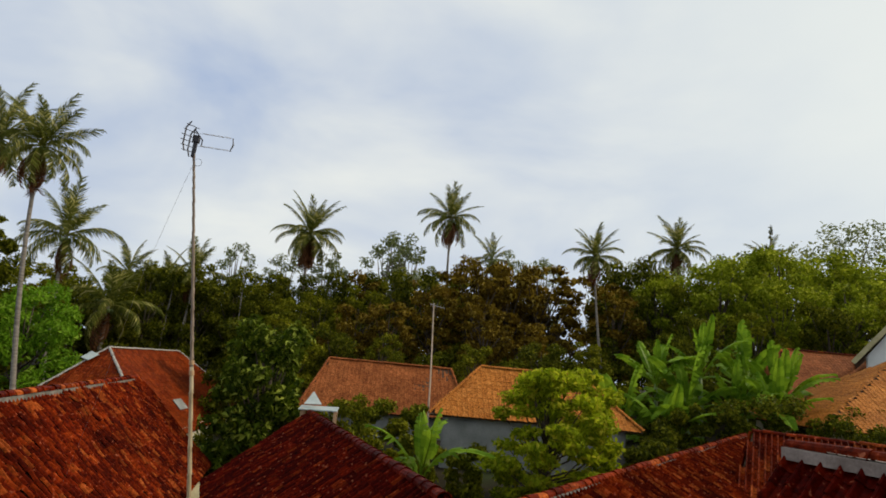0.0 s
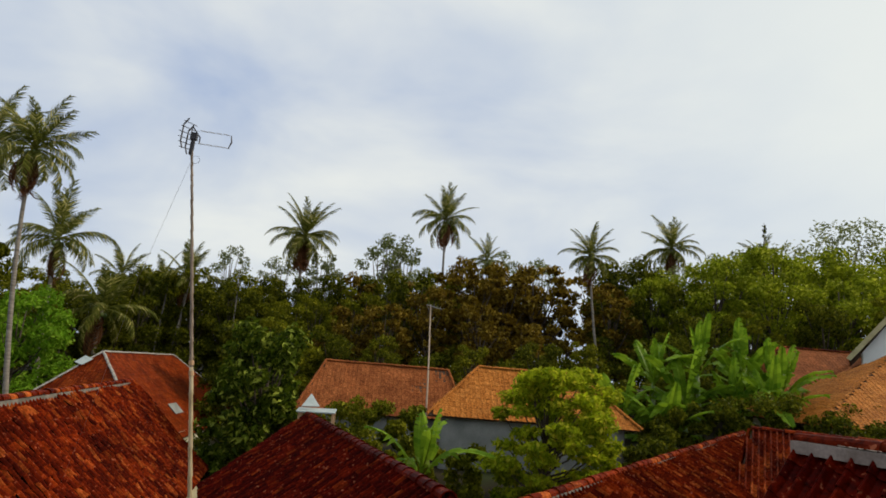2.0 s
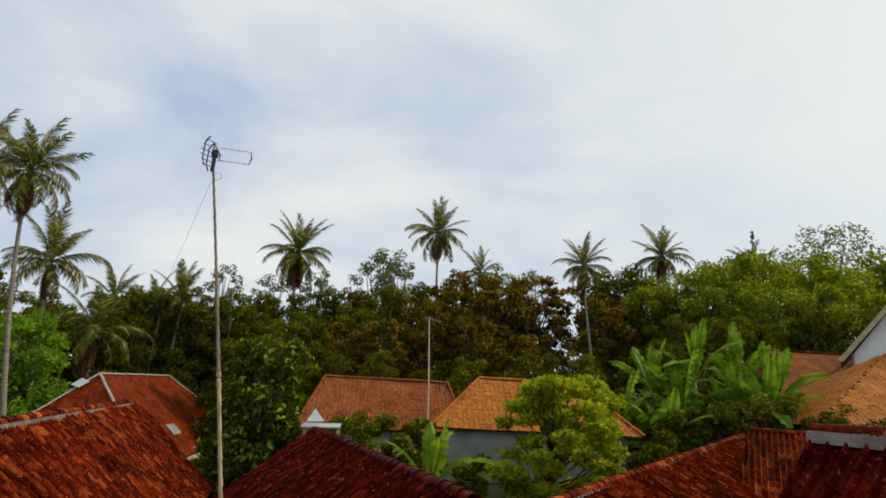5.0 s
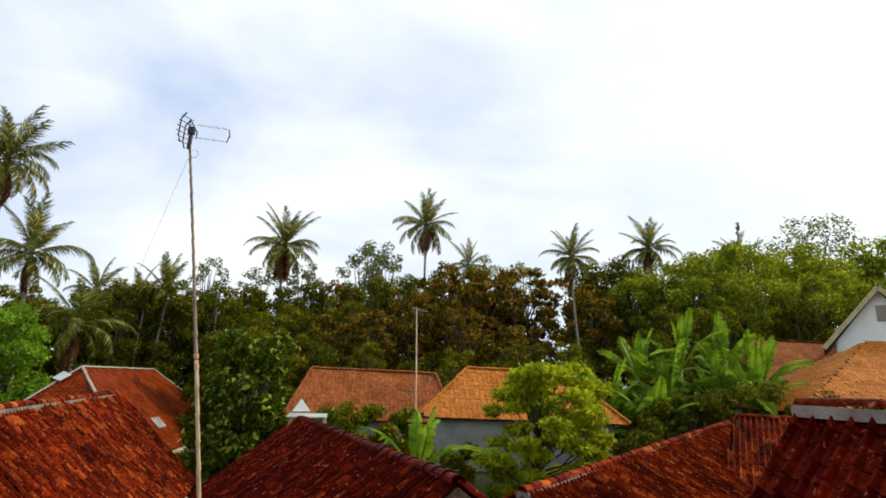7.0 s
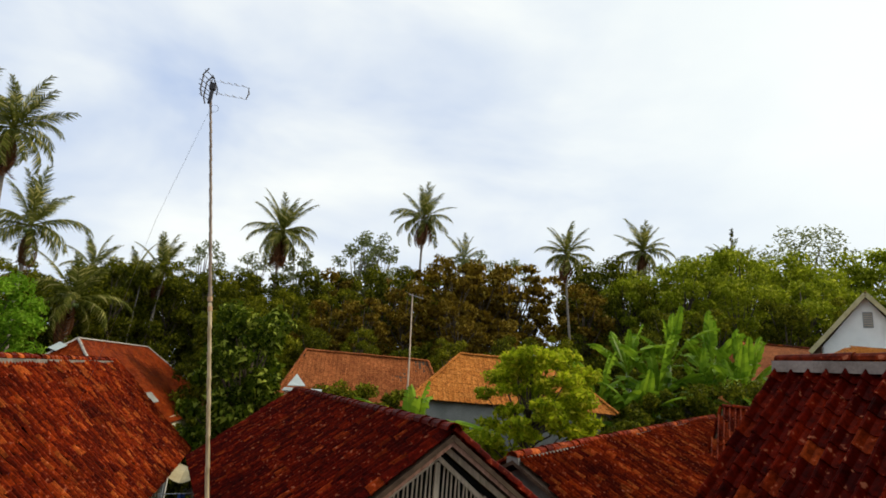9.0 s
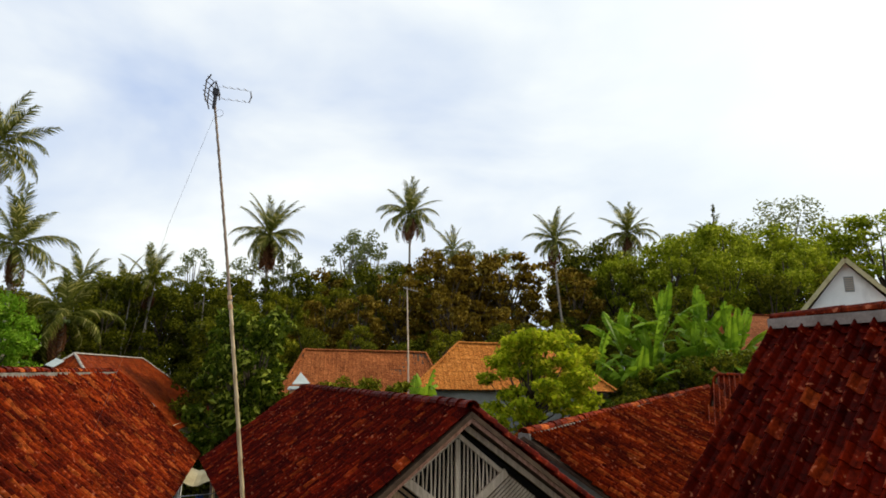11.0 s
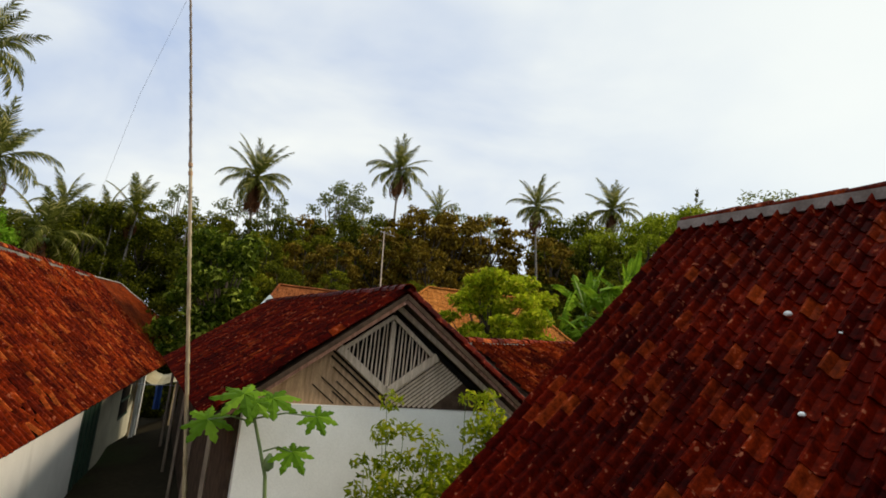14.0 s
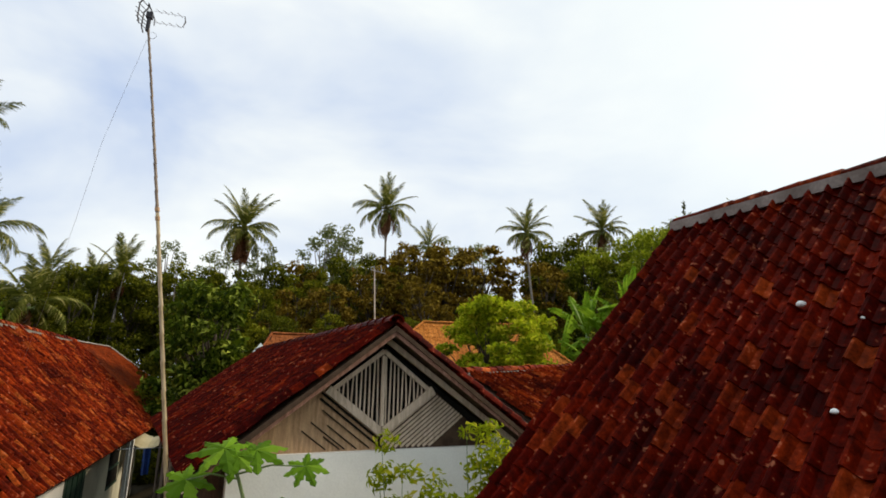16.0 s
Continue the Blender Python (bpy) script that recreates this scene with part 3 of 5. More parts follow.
        for k, drop in enumerate(drops):
            za = z0 - drop
            ra = max(0.03, (top + 0.03 - za) / m_low)
            rb_ = min((under(0) - 0.05 - za) / (m_low + 0.69), hw - 0.06)
            if rb_ - ra < 0.12:
                continue
            if sgn < 0:
                ra, rb_ = (ra, rb_ - 0.05 * (k % 3)) if k < 2 else (ra, ra + (rb_ - ra) * (0.8, 0.55, 0.7, 0.35, 0.6)[k - 2])
            s = Shape()
            s.beam(gp(sgn * ra, za + m_low * ra, 0.045), gp(sgn * rb_, za + m_low * rb_, 0.045), 0.02, 0.038 if sgn > 0 else (0.030 if k < 2 else 0.018))
            part("slanting_strip", s, "grey_wood" if sgn > 0 else "dark", house)
    return house


# ---- the long house beside the lane ----
def lane_house():
    house = thing("long_house", "long low house with moss-dark red tile roof and cream walls", "house")
    u = Vector((-0.219, 0.976, 0))
    n = Vector((0.976, 0.219, 0))
    far, length, run, eave, ridge = Vector((-7.75, 23.4, 0)), 22.5, 3.2, 2.42, 5.44
    ef, en = far + Vector((0, 0, eave)), far - u * length + Vector((0, 0, eave))
    rf, rn = far - n * run + Vector((0, 0, ridge)), far - n * run - u * length + Vector((0, 0, ridge))
    wf, wn_ = far - n * 2 * run + Vector((0, 0, eave)), far - n * 2 * run - u * length + Vector((0, 0, eave))
    right = slope_plate(house, [en, ef, rf, rn])
    left = slope_plate(house, [wf, wn_, rn, rf])
    tile_slope(right, en, ef, rf, rn, ("brown_tile", "brown_tiles"), 300, (-4.9, 9.0, 3.2), 21, rough=2.4, relief=0.65)
    tile_slope(left, wf, wn_, rn, rf, ("tile", "tiles"), 0, None, 22)
    ridge_caps(right, rn, rf, "brown_tile", True, 0.12, 0.34, 5)
    # walls under the deep eave, with doors and windows in openings
    off = 0.6

    def along(a, b, z0, z1, mat, name, back=0.0, thick=0.15):
        return wall_run(house, (far - n * (off + back) + u * a).xy, (far - n * (off + back) + u * b).xy, z0, z1, mat, thick, name)

    top = eave + 0.5
    along(-21.8, -10.2, -0.1, top, "white_wall", "front_wall")
    for a, b in ((-8.3, -5.5), (-3.9, -3.0), (-1.3, -0.5)):
        along(a, b, -0.1, top, "cream_wall", "front_wall")
    for a, b in ((-10.2, -8.3), (-3.0, -1.3)):
        along(a, b, 2.12, top, "cream_wall", "lintel")
        door = along(a + 0.04, b - 0.04, 0.0, 2.12, "green_door", "door", 0.0, 0.16)
        for k in range(4):
            s = Shape()
            p = far - n * (off - 0.085) + u * (a + 0.22 + 0.45 * k)
            s.beam(p + Vector((0, 0, 0.1)), p + Vector((0, 0, 2.0)), 0.03, 0.12, u)
            part("door_board", s, "green_door", door)
    along(-5.5, -3.9, -0.1, 1.05, "cream_wall", "window_parapet")
    along(-5.5, -3.9, 2.1, top, "cream_wall", "lintel")
    # near-black panel paints the unlit room into the window opening
    along(-5.5, -3.9, 1.05, 2.1, "dark", "window_pane", 0.0, 0.13)
    for z in (1.05, 1.57, 2.1):
        along(-5.5, -3.9, z - 0.03, z + 0.03, "green_door", "window_frame", 0.0, 0.19)
    gable_wall(house, (far - n * run - u * 0.5).xy, n.xy, run - off, -0.1, eave + 0.4, ridge - 0.12, "cream_wall", 0.15, "end_wall")
    wall_run(house, (far - n * (2 * run - off) - u * 21.8).xy, (far - n * (2 * run - off) - u * 0.5).xy, -0.1, eave + 0.4, "cream_wall", 0.15, "back_wall")
    gable_wall(house, (far - n * run - u * 21.8).xy, n.xy, run - off, -0.1, eave + 0.4, ridge - 0.12, "cream_wall", 0.15, "end_wall")
    for d in (-5.05, -4.4):
        s = Shape()
        p = far - n * 0.14 + u * d
        s.box((0.09, 0.09, eave), Matrix.Translation((p.x, p.y, eave / 2 - 0.03)))
        part("porch_post", s, "white_wall", house)
    return house


# ---- the big roof close by, and its lower wing ----
def big_house():
    house = thing("large_house", "large house with steep red clay tile roof and cement ridge", "house")
    ridge, eave, run, length = 6.30, 2.50, 3.78, 11.0
    o = Vector((4.46, 6.84, 0))
    D, R = Vector((-0.375, 0.927, 0)), Vector((0.927, 0.375, 0))

    def at(origin, r, d, z):
        return Vector(origin) + R * r + D * d + Vector((0, 0, z))

    rf, rn = at(o, 0, 0, ridge), at(o, 0, -length, ridge)
    lf, ln = at(o, -run, 0, eave), at(o, -run, -length, eave)
    qf, qn = at(o, run, 0, eave), at(o, run, -length, eave)
    left = slope_plate(house, [lf, ln, rn, rf])
    right = slope_plate(house, [qn, qf, rf, rn])
    tile_slope(left, lf, ln, rn, rf, ("old_tile", "old_tiles"), 300, (2.6, 4.2, 3.7), 31, 0.20, 0.235, rough=0.9)
    tile_slope(right, qn, qf, rf, rn, ("old_tile", "old_tiles"), 0, None, 32)
    ridge_caps(left, rn + Vector((0, 0, 0.05)), rf + Vector((0, 0, 0.05)), "tile", True, 0.10, 0.42, 7, "ridge_cement", 3.4)
    for k, (d, f, r) in enumerate(((-2.32, 0.588, 0.042), (-2.88, 0.365, 0.03), (-2.84, 0.541, 0.018))):
        p = at(o, -run * (1 - f), d, eave + (ridge - eave) * f + 0.14)
        s = Shape()
        s.tube([p + Vector((0, 0, z * r)) for z in (-0.6, -0.2, 0.3, 0.6)], [r * 0.5, r, r * 0.8, r * 0.3], 7)
        part("mortar_dab", s, "white_wall", left, smooth=True)
    w = run - 0.7
    wall_run(house, at(o, -w, -0.7, 0).xy, at(o, -w, -length + 0.6, 0).xy, -0.1, 2.8, "white_wall", 0.18, "side_wall")
    wall_run(house, at(o, w, -0.7, 0).xy, at(o, w, -length + 0.6, 0).xy, -0.1, 2.8, "white_wall", 0.18, "side_wall")
    gable_wall(house, at(o, 0, -0.8, 0).xy, R.xy, w, -0.1, 2.9, 6.3, "white_wall", 0.18, "end_wall")
    gable_wall(house, at(o, 0, -length + 0.6, 0).xy, R.xy, w, -0.1, 2.9, 6.3, "white_wall", 0.18, "end_wall")
    return house


def wing_house():
    house = thing("low_wing", "low wing with sagging red clay tile roof", "house")
    a, b = Vector((2.3, 12.1, 4.35)), Vector((14.3, 25.2, 5.2))
    drop, run = 2.1, 3.9
    R = Vector((b.x - a.x, b.y - a.y, 0)).normalized()
    D = Vector((-R.y, R.x, 0))
    fa, fb = a - D * run - Vector((0, 0, drop)), b - D * run - Vector((0, 0, drop))
    ka, kb = a + D * run - Vector((0, 0, drop)), b + D * run - Vector((0, 0, drop))
    front = slope_plate(house, [fa, fb, b, a])
    back = slope_plate(house, [kb, ka, a, b])
    tile_slope(front, fa, fb, b, a, ("brown_tile", "brown_tiles"), 160, a, 41, rough=1.4)
    tile_slope(back, kb, ka, a, b, ("tile", "tiles"), 0, None, 42)
    ridge_caps(front, a, b, "brown_tile", True, 0.12, 0.34, 9)
    gable_wall(house, (a + R * 0.35).xy, (-D).xy, run - 0.35, 0, 2.6, 4.15, "grey_wall", 0.14, "end_wall")
    wall_run(house, (a + R * 0.45 - D * (run - 0.4)).xy, (b - D * (run - 0.4)).xy, 0, 2.7, "grey_wall", 0.14, "side_wall")
    wall_run(house, (a + R * 0.45 + D * (run - 0.4)).xy, (b + D * (run - 0.4)).xy, 0, 2.7, "grey_wall", 0.14, "side_wall")
    return house


def hip_house(name, label, e, ridge_a, ridge_b, z_eave, z_ridge, z_ground, mats, wall, caps="mortar"):
    """A house with a hipped roof: e are the four eave corners in plan, the first two in front, counter-clockwise from outside."""
    house = thing(name, label, "house")
    c = [Vector((x, y, z_eave)) for x, y in e]
    a, b = Vector((*ridge_a, z_ridge)), Vector((*ridge_b, z_ridge))
    roofs = []
    for k, quad in enumerate(((c[0], c[1], b, a), (c[1], c[2], b, b), (c[2], c[3], a, b), (c[3], c[0], a, a))):
        pts = quad if (quad[2] - quad[3]).length > 0.01 else quad[:3]
        roof = slope_plate(house, pts)
        tile_slope(roof, *quad, mats, 0, None, 60 + k, 0.24, 0.30, rough=0.7, relief=0.12)
        roofs.append(roof)
    if (b - a).length > 0.3:
        ridge_caps(roofs[0], a, b, caps, False, 0.09, 0.4)
    for p, q in ((c[0], a), (c[1], b), (c[2], b), (c[3], a)):
        ridge_caps(roofs[0], p, q, caps, False, 0.08, 0.4)
    mid = sum(c, Vector()) / 4
    w = [(p + (mid - p).normalized() * 0.8) for p in c]
    for k in range(4):
        wall_run(house, w[k].xy, w[(k + 1) % 4].xy, z_ground - 0.4, z_eave + 0.25, wall, 0.15)
    return house


middle_house()
lane_house()
big_house()
wing_house()
hip_house("hipped_house", "house with weathered red hipped tile roof and white mortared hips", ((-12.15, 27.92), (-14.28, 49.19), (-22.93, 47.33), (-20.99, 28.03)),
          (-17.5, 32.3), (-18.66, 43.84), 2.1, 6.3, 0.2, ("tile", "red_tiles"), "cream_wall", "pale_mortar")
for name, label, places, mat in (
        ("loose_roof_sheet", "pale metal sheet patching the hipped tile roof", ((-17.94, 31.31, 5.49), (-17.63, 31.7, 5.82), (-18.14, 31.84, 5.97), (-18.41, 31.4, 5.61)), "white_sheet"),
        ("grey_roof_sheet", "small grey sheet patching the lower roof slope", ((-13.9, 34.6, 3.02), (-14.0, 35.9, 3.02), (-14.6, 36.0, 3.53), (-14.5, 34.7, 3.53)), "grey_wall")):
    patch = thing(name, label, "roof sheet")
    s = Shape()
    s.slab([Vector(p) + Vector((0, 0, 0.12)) for p in places], 0.03)
    part("sheet", s, mat, patch)
hip_house("rust_roofed_house", "house with long faded rust-coloured tile roof", ((-6.5, 31.5), (2.9, 32.5), (2.2, 38.5), (-7.0, 37.5)),
          (-5.6, 34.5), (1.75, 35.2), 4.2, 6.85, 1.0, ("tile", "rust_tiles"), "grey_wall", "rust_tiles")
hip_house("orange_roofed_house", "house with bright orange hipped tile roof and grey walls", ((0.55, 25.2), (10.0, 25.6), (9.8, 31.0), (1.0, 30.8)),
          (2.9, 28.0), (7.8, 28.2), 4.95, 7.1, 2.7, ("tile", "orange_tiles"), "grey_wall", "orange_tiles")
hip_house("far_roofed_house", "house with brown-orange tile roof behind the banana plants", ((23.6, 36.5), (33.5, 36.5), (33.5, 43.5), (23.6, 43.5)),
          (25.4, 40.0), (31.2, 40.0), 7.2, 10.4, 4.8, ("tile", "rust_tiles"), "cream_wall", "tile")


def rear_room():
    """A cross ridge at the far end of the wing, its slope dying into the wing's roof."""
    house = thing("rear_room", "tiled cross roof at the far end of the wing", "house")
    D, R = Vector((0.55, 0.835, 0)), Vector((0.835, -0.55, 0))
    l = Vector((11.75, 20.2, 5.68))
    m = l + R * 7.0
    down = Vector((0, 0, -2.3))
    fl, fr = l - D * 2.9 - R * 0.5 + down, m - D * 2.9 + down
    kl, kr = l + D * 2.9 - R * 0.5 + down, m + D * 2.9 + down
    front, back, end = slope_plate(house, [fl, fr, m, l]), slope_plate(house, [kr, kl, l, m]), slope_plate(house, [kl, fl, l])
    tile_slope(front, fl, fr, m, l, ("brown_tile", "brown_tiles"), 0, None, 71, rough=1.3)
    tile_slope(back, kr, kl, l, m, ("brown_tile", "brown_tiles"), 0, None, 72)
    tile_slope(end, kl, fl, l, l, ("brown_tile", "brown_tiles"), 0, None, 73, rough=1.3)
    ridge_caps(front, l, m, "brown_tile", False, 0.11, 0.34, 8)
    wall_run(house, (fl + D * 0.5 + R * 0.5).xy, (fr + D * 0.5).xy, 0, 3.2, "grey_wall", 0.14)
    wall_run(house, (fr + D * 0.5).xy, (kr - D * 0.5).xy, 0, 3.3, "grey_wall", 0.14)
    return house


rear_room()


def white_house():
    house = thing("white_gabled_house", "white plastered gable house with yellowed fascia and orange tile roof", "house")
    o = Vector((28.05, 31.7, 0))
    ax = Vector((0.78, -0.62, 0)).normalized()
    bx = Vector((0.62, 0.78, 0)).normalized()
    half, peak, eave = 3.0, 13.6, 9.95
    f = lambda r, d, z: o + ax * r + bx * d + Vector((0, 0, z))
    left = slope_plate(house, [f(-half, 8, eave), f(-half, -0.5, eave), f(0, -0.5, peak), f(0, 8, peak)])
    right = slope_plate(house, [f(half, -0.5, eave), f(half, 8, eave), f(0, 8, peak), f(0, -0.5, peak)])
    tile_slope(left, f(-half, 8, eave), f(-half, -0.5, eave), f(0, -0.5, peak), f(0, 8, peak), ("tile", "orange_tiles"), 0, None, 71, 0.24, 0.3, 0.6, 0.12)
    tile_slope(right, f(half, -0.5, eave), f(half, 8, eave), f(0, 8, peak), f(0, -0.5, peak), ("tile", "orange_tiles"), 0, None, 72, 0.24, 0.3, 0.6, 0.12)
    gable_wall(house, f(0, 0, 0).xy, ax.xy, half - 0.7, 4.0, eave + 0.35, peak - 0.3, "white_wall", 0.18, "gable_wall")
    wall_run(house, f(-half + 0.7, 0.2, 0).xy, f(-half + 0.7, 7.5, 0).xy, 4.0, eave + 0.3, "white_wall", 0.16, "side_wall")
    wall_run(house, f(half - 0.7, 0.2, 0).xy, f(half - 0.7, 7.5, 0).xy, 4.0, eave + 0.3, "white_wall", 0.16, "side_wall")
    for sgn in (-1, 1):
        s = Shape()
        s.beam(f(sgn * half, -0.48, eave - 0.13), f(0, -0.48, peak - 0.12), 0.05, 0.26)
        part("fascia", s, "trim", house)
    # little louvred attic window
    win = Shape()
    win.box((0.5, 0.06, 0.95), Matrix.Translation(f(0.05, -0.02, 11.95)) @ Matrix.Rotation(math.atan2(ax.y, ax.x), 4, "Z"))
    wp = part("attic_window", win, "grey_wall", house, "grey louvred attic window")
    for k in range(6):
        s = Shape()
        s.box((0.42, 0.05, 0.03), Matrix.Translation(f(0.05, -0.07, 11.6 + 0.14 * k)) @ Matrix.Rotation(math.atan2(ax.y, ax.x), 4, "Z"))
        part("louvre", s, "grey_wood", wp)
    return house


white_house().location.z = -0.4


def lean_roof():
    house = thing("orange_lean_to", "orange tiled front roof below the white gable", "house")
    a, b, c, d = Vector((18.2, 26.0, 5.75)), Vector((32.5, 25.2, 5.8)), Vector((34.0, 30.6, 9.75)), Vector((26.3, 31.0, 9.75))
    front = slope_plate(house, [a, b, c, d])
    tile_slope(front, a, b, c, d, ("tile", "orange_tiles"), 0, None, 75, 0.24, 0.3, 0.6, 0.12)
    e = Vector((18.3, 33.0, 5.8))
    side = slope_plate(house, [e, a, d])
    tile_slope(side, e, a, d, d, ("tile", "orange_tiles"), 0, None, 76, 0.24, 0.3, 0.6, 0.12)
    wall_run(house, (18.8, 26.8), (32.0, 26.0), 3.5, 5.9, "cream_wall", 0.15)
    wall_run(house, (18.8, 26.9), (19.1, 32.4), 3.5, 5.9, "cream_wall", 0.15)
    return house


lean_roof()


# ---- mast and aerial ----
def bamboo_mast():
    mast = thing("bamboo_mast", "tall thin bent bamboo pole carrying a television aerial", "pole")
    def spot(z):
        return (-2.03 - 0.138 * z - 0.0022 * z * z, 8.37, z)

    pts = [spot(z) for z in (-0.1, 1.8, 3.6, 5.2, 6.6)]
    upper = [spot(z) for z in (6.5, 7.4, 8.3, 9.2, 9.83)]
    # upper pole's darker tone puts its backlit look against the sky into colour
    for name, line, r0, r1, mat in (("lower_pole", pts, 0.032, 0.026, "bamboo"), ("upper_pole", upper, 0.024, 0.017, "dark_bamboo")):
        s = Shape()
        path, rad = [], []
        for i in range(len(line) - 1):
            for k in range(4):
                t = k / 4
                p = Vector(line[i]).lerp(Vector(line[i + 1]), t)
                f = (i + t) / (len(line) - 1)
                r = r0 + (r1 - r0) * f
                for dz, rr in ((-0.02, r), (0.0, r * 1.22), (0.02, r)):
                    path.append(p + Vector((0, 0, dz)))
                    rad.append(rr)
        path.append(Vector(line[-1]))
        rad.append(r1)
        s.tube(path, rad, 8)
        part(name, s, mat, mast, smooth=True)
    for z in (6.52, 6.66):
        s = Shape()
        s.tube([spot(z - 0.03), spot(z + 0.03)], 0.034, 8)
        part("rope_lashing", s, "old_wood", mast)
    s = Shape()
    s.tube([spot(9.6), (-4.25, 8.9, 7.9), (-4.95, 9.7, 6.1), (-5.7, 10.5, 4.45)], 0.0025, 4)
    part("guy_wire", s, "metal", mast)
    s = Shape()
    s.tube([(-3.56 + 0.06 * math.sin(a) + 0.065, 8.36, 9.6 + 0.06 * math.cos(a)) for a in (i * 0.55 for i in range(12))], 0.003, 5)
    part("cable_loop", s, "black_plastic", mast)
    return mast


def aerial():
    ob = thing("television_aerial", "black and silver twin-boom television aerial on a bamboo pole", "aerial", Matrix.Translation((-3.59, 8.37, 9.83)) @ Matrix.Rotation(radians(8), 4, "Z") @ Matrix.Rotation(radians(1), 4, "Y") @ Matrix.Scale(1.08, 4))
    for z in (0.03, 0.22):
        s = Shape()
        s.beam((-0.05, 0, z), (0.5, 0, z), 0.0035, 0.0035)
        part("boom", s, "metal", ob)
        for k in range(4):
            s = Shape()
            s.tube([(0.10 + 0.10 * k, -0.09, z - 0.02), (0.135 + 0.10 * k, 0.09, z + 0.04)], 0.0045, 5)
            part("director", s, "metal", ob)
    s = Shape()
    s.tube([(0.48, -0.02, 0.02), (0.505, 0, 0.125), (0.48, 0.02, 0.23)], [0.007, 0.012, 0.007], 6)
    part("end_bracket", s, "black_plastic", ob)
    for k in range(6):
        z = -0.06 + 0.075 * k
        dx = -0.13 + 0.02 * abs(k - 2.5)
        s = Shape()
        s.tube([(dx - 0.02, -0.2, z - 0.05), (dx + 0.03, 0.2, z + 0.05)], 0.006, 5)
        part("reflector_rod", s, "black_plastic", ob)
    for y in (-0.12, 0.12):
        s = Shape()
        s.tube([(-0.09, y, -0.1), (-0.125, y, 0.0), (-0.125, y, 0.24), (-0.07, y, 0.34)], 0.011, 6)
        part("reflector_frame", s, "black_plastic", ob)
    s = Shape()
    s.box((0.085, 0.07, 0.10), Matrix.Translation((0.0, 0, 0.13)))
    part("feed_box", s, "black_plastic", ob)
    s = Shape()
    s.box((0.045, 0.05, 0.24), Matrix.Translation((0.0, 0, -0.02)))
    part("clamp", s, "black_plastic", ob)
    s = Shape()
    s.tube([(0.02, -0.2, 0.10), (0.02, -0.2, 0.2), (0.02, 0.2, 0.2), (0.02, 0.2, 0.10)], 0.009, 6)
    part("dipole", s, "black_plastic", ob)
    return ob


bamboo_mast()
aerial()


def far_mast():
    mast = thing("thin_mast", "thin grey pole with a small aerial behind the roofs", "pole")
    s = Shape()
    s.tube([(0.62, 30.6, 2.8), (0.5, 30.6, 6.5), (0.32, 30.6, 10.3)], [0.055, 0.045, 0.035], 6)
    part("pole", s, "grey_wood", mast)
    s = Shape()
    s.beam((0.1, 30.5, 10.25), (0.95, 30.75, 10.1), 0.03, 0.03)
    part("boom", s, "metal", mast)
    for k in range(5):
        s = Shape()
        s.beam((0.15 + 0.18 * k, 30.2, 10.24), (0.15 + 0.18 * k, 31.0, 10.14), 0.02, 0.02)
        part("rod", s, "metal", mast)
    return mast


far_mast()


# ---- plants ----
def leaf_field(centres, radii, count, size, seed, flat=0.5, ratio=0.5):
    """Folded leaves scattered through overlapping lobes, thicker towards their outside. Returns a mesh."""
    rng = np.random.RandomState(seed)
    centres, radii = np.array(centres, float), np.array(radii, float)
    weight = (radii.prod(1)) ** (2 / 3)
    which = rng.choice(len(centres), count, p=weight / weight.sum())
    d = rng.normal(size=(count, 3))
    d /= np.linalg.norm(d, axis=1)[:, None]
    rad = 1 - 0.55 * rng.rand(count) ** 1.8
    rad *= 1 + 0.12 * rng.normal(size=count)
    p = centres[which] + d * radii[which] * rad[:, None]
    nrm = d * (1 - flat) + np.array([0, 0, 1]) * flat + 0.5 * rng.normal(size=(count, 3))
    nrm /= np.linalg.norm(nrm, axis=1)[:, None]
    t = np.cross(nrm, rng.normal(size=(count, 3)))
    t[:, 2] -= 0.25
    t /= np.linalg.norm(t, axis=1)[:, None]
    s = np.cross(nrm, t)
    ln = size * (0.6 + 0.8 * rng.rand(count))[:, None]
    wd = ln * ratio
    v = np.stack([p - t * ln * 0.5, p - s * wd * 0.5 + nrm * wd * 0.2, p + t * ln * 0.5 - nrm * ln * 0.12, p + s * wd * 0.5 + nrm * wd * 0.2], 1).reshape(-1, 3)
    k = np.arange(count) * 4
    f = np.concatenate([np.stack([k, k + 1, k + 2], 1), np.stack([k, k + 2, k + 3], 1)])
    me = bpy.data.meshes.new("crown")
    me.from_pydata(v.tolist(), [], f.tolist())
    return me


def crown_lobes(rng, height, width, lobes, start=0.3, small=1.0, squash=1.0):
    c, r = [], []
    for i in range(lobes):
        f = start + (1 - start) * (i + 0.5) / lobes
        spread = width * math.sqrt(max(0.05, 1 - ((f - 0.55) / 0.6) ** 2)) * rng.uniform(0.35, 0.95)
        a = i * 2.4 + rng.uniform(-0.5, 0.5)
        q = width * rng.uniform(0.30, 0.48) * small
        c.append((math.cos(a) * spread, math.sin(a) * spread, f * height * 0.93))
        r.append((q, q, q * rng.uniform(0.55, 0.85) * squash))
    return c, r


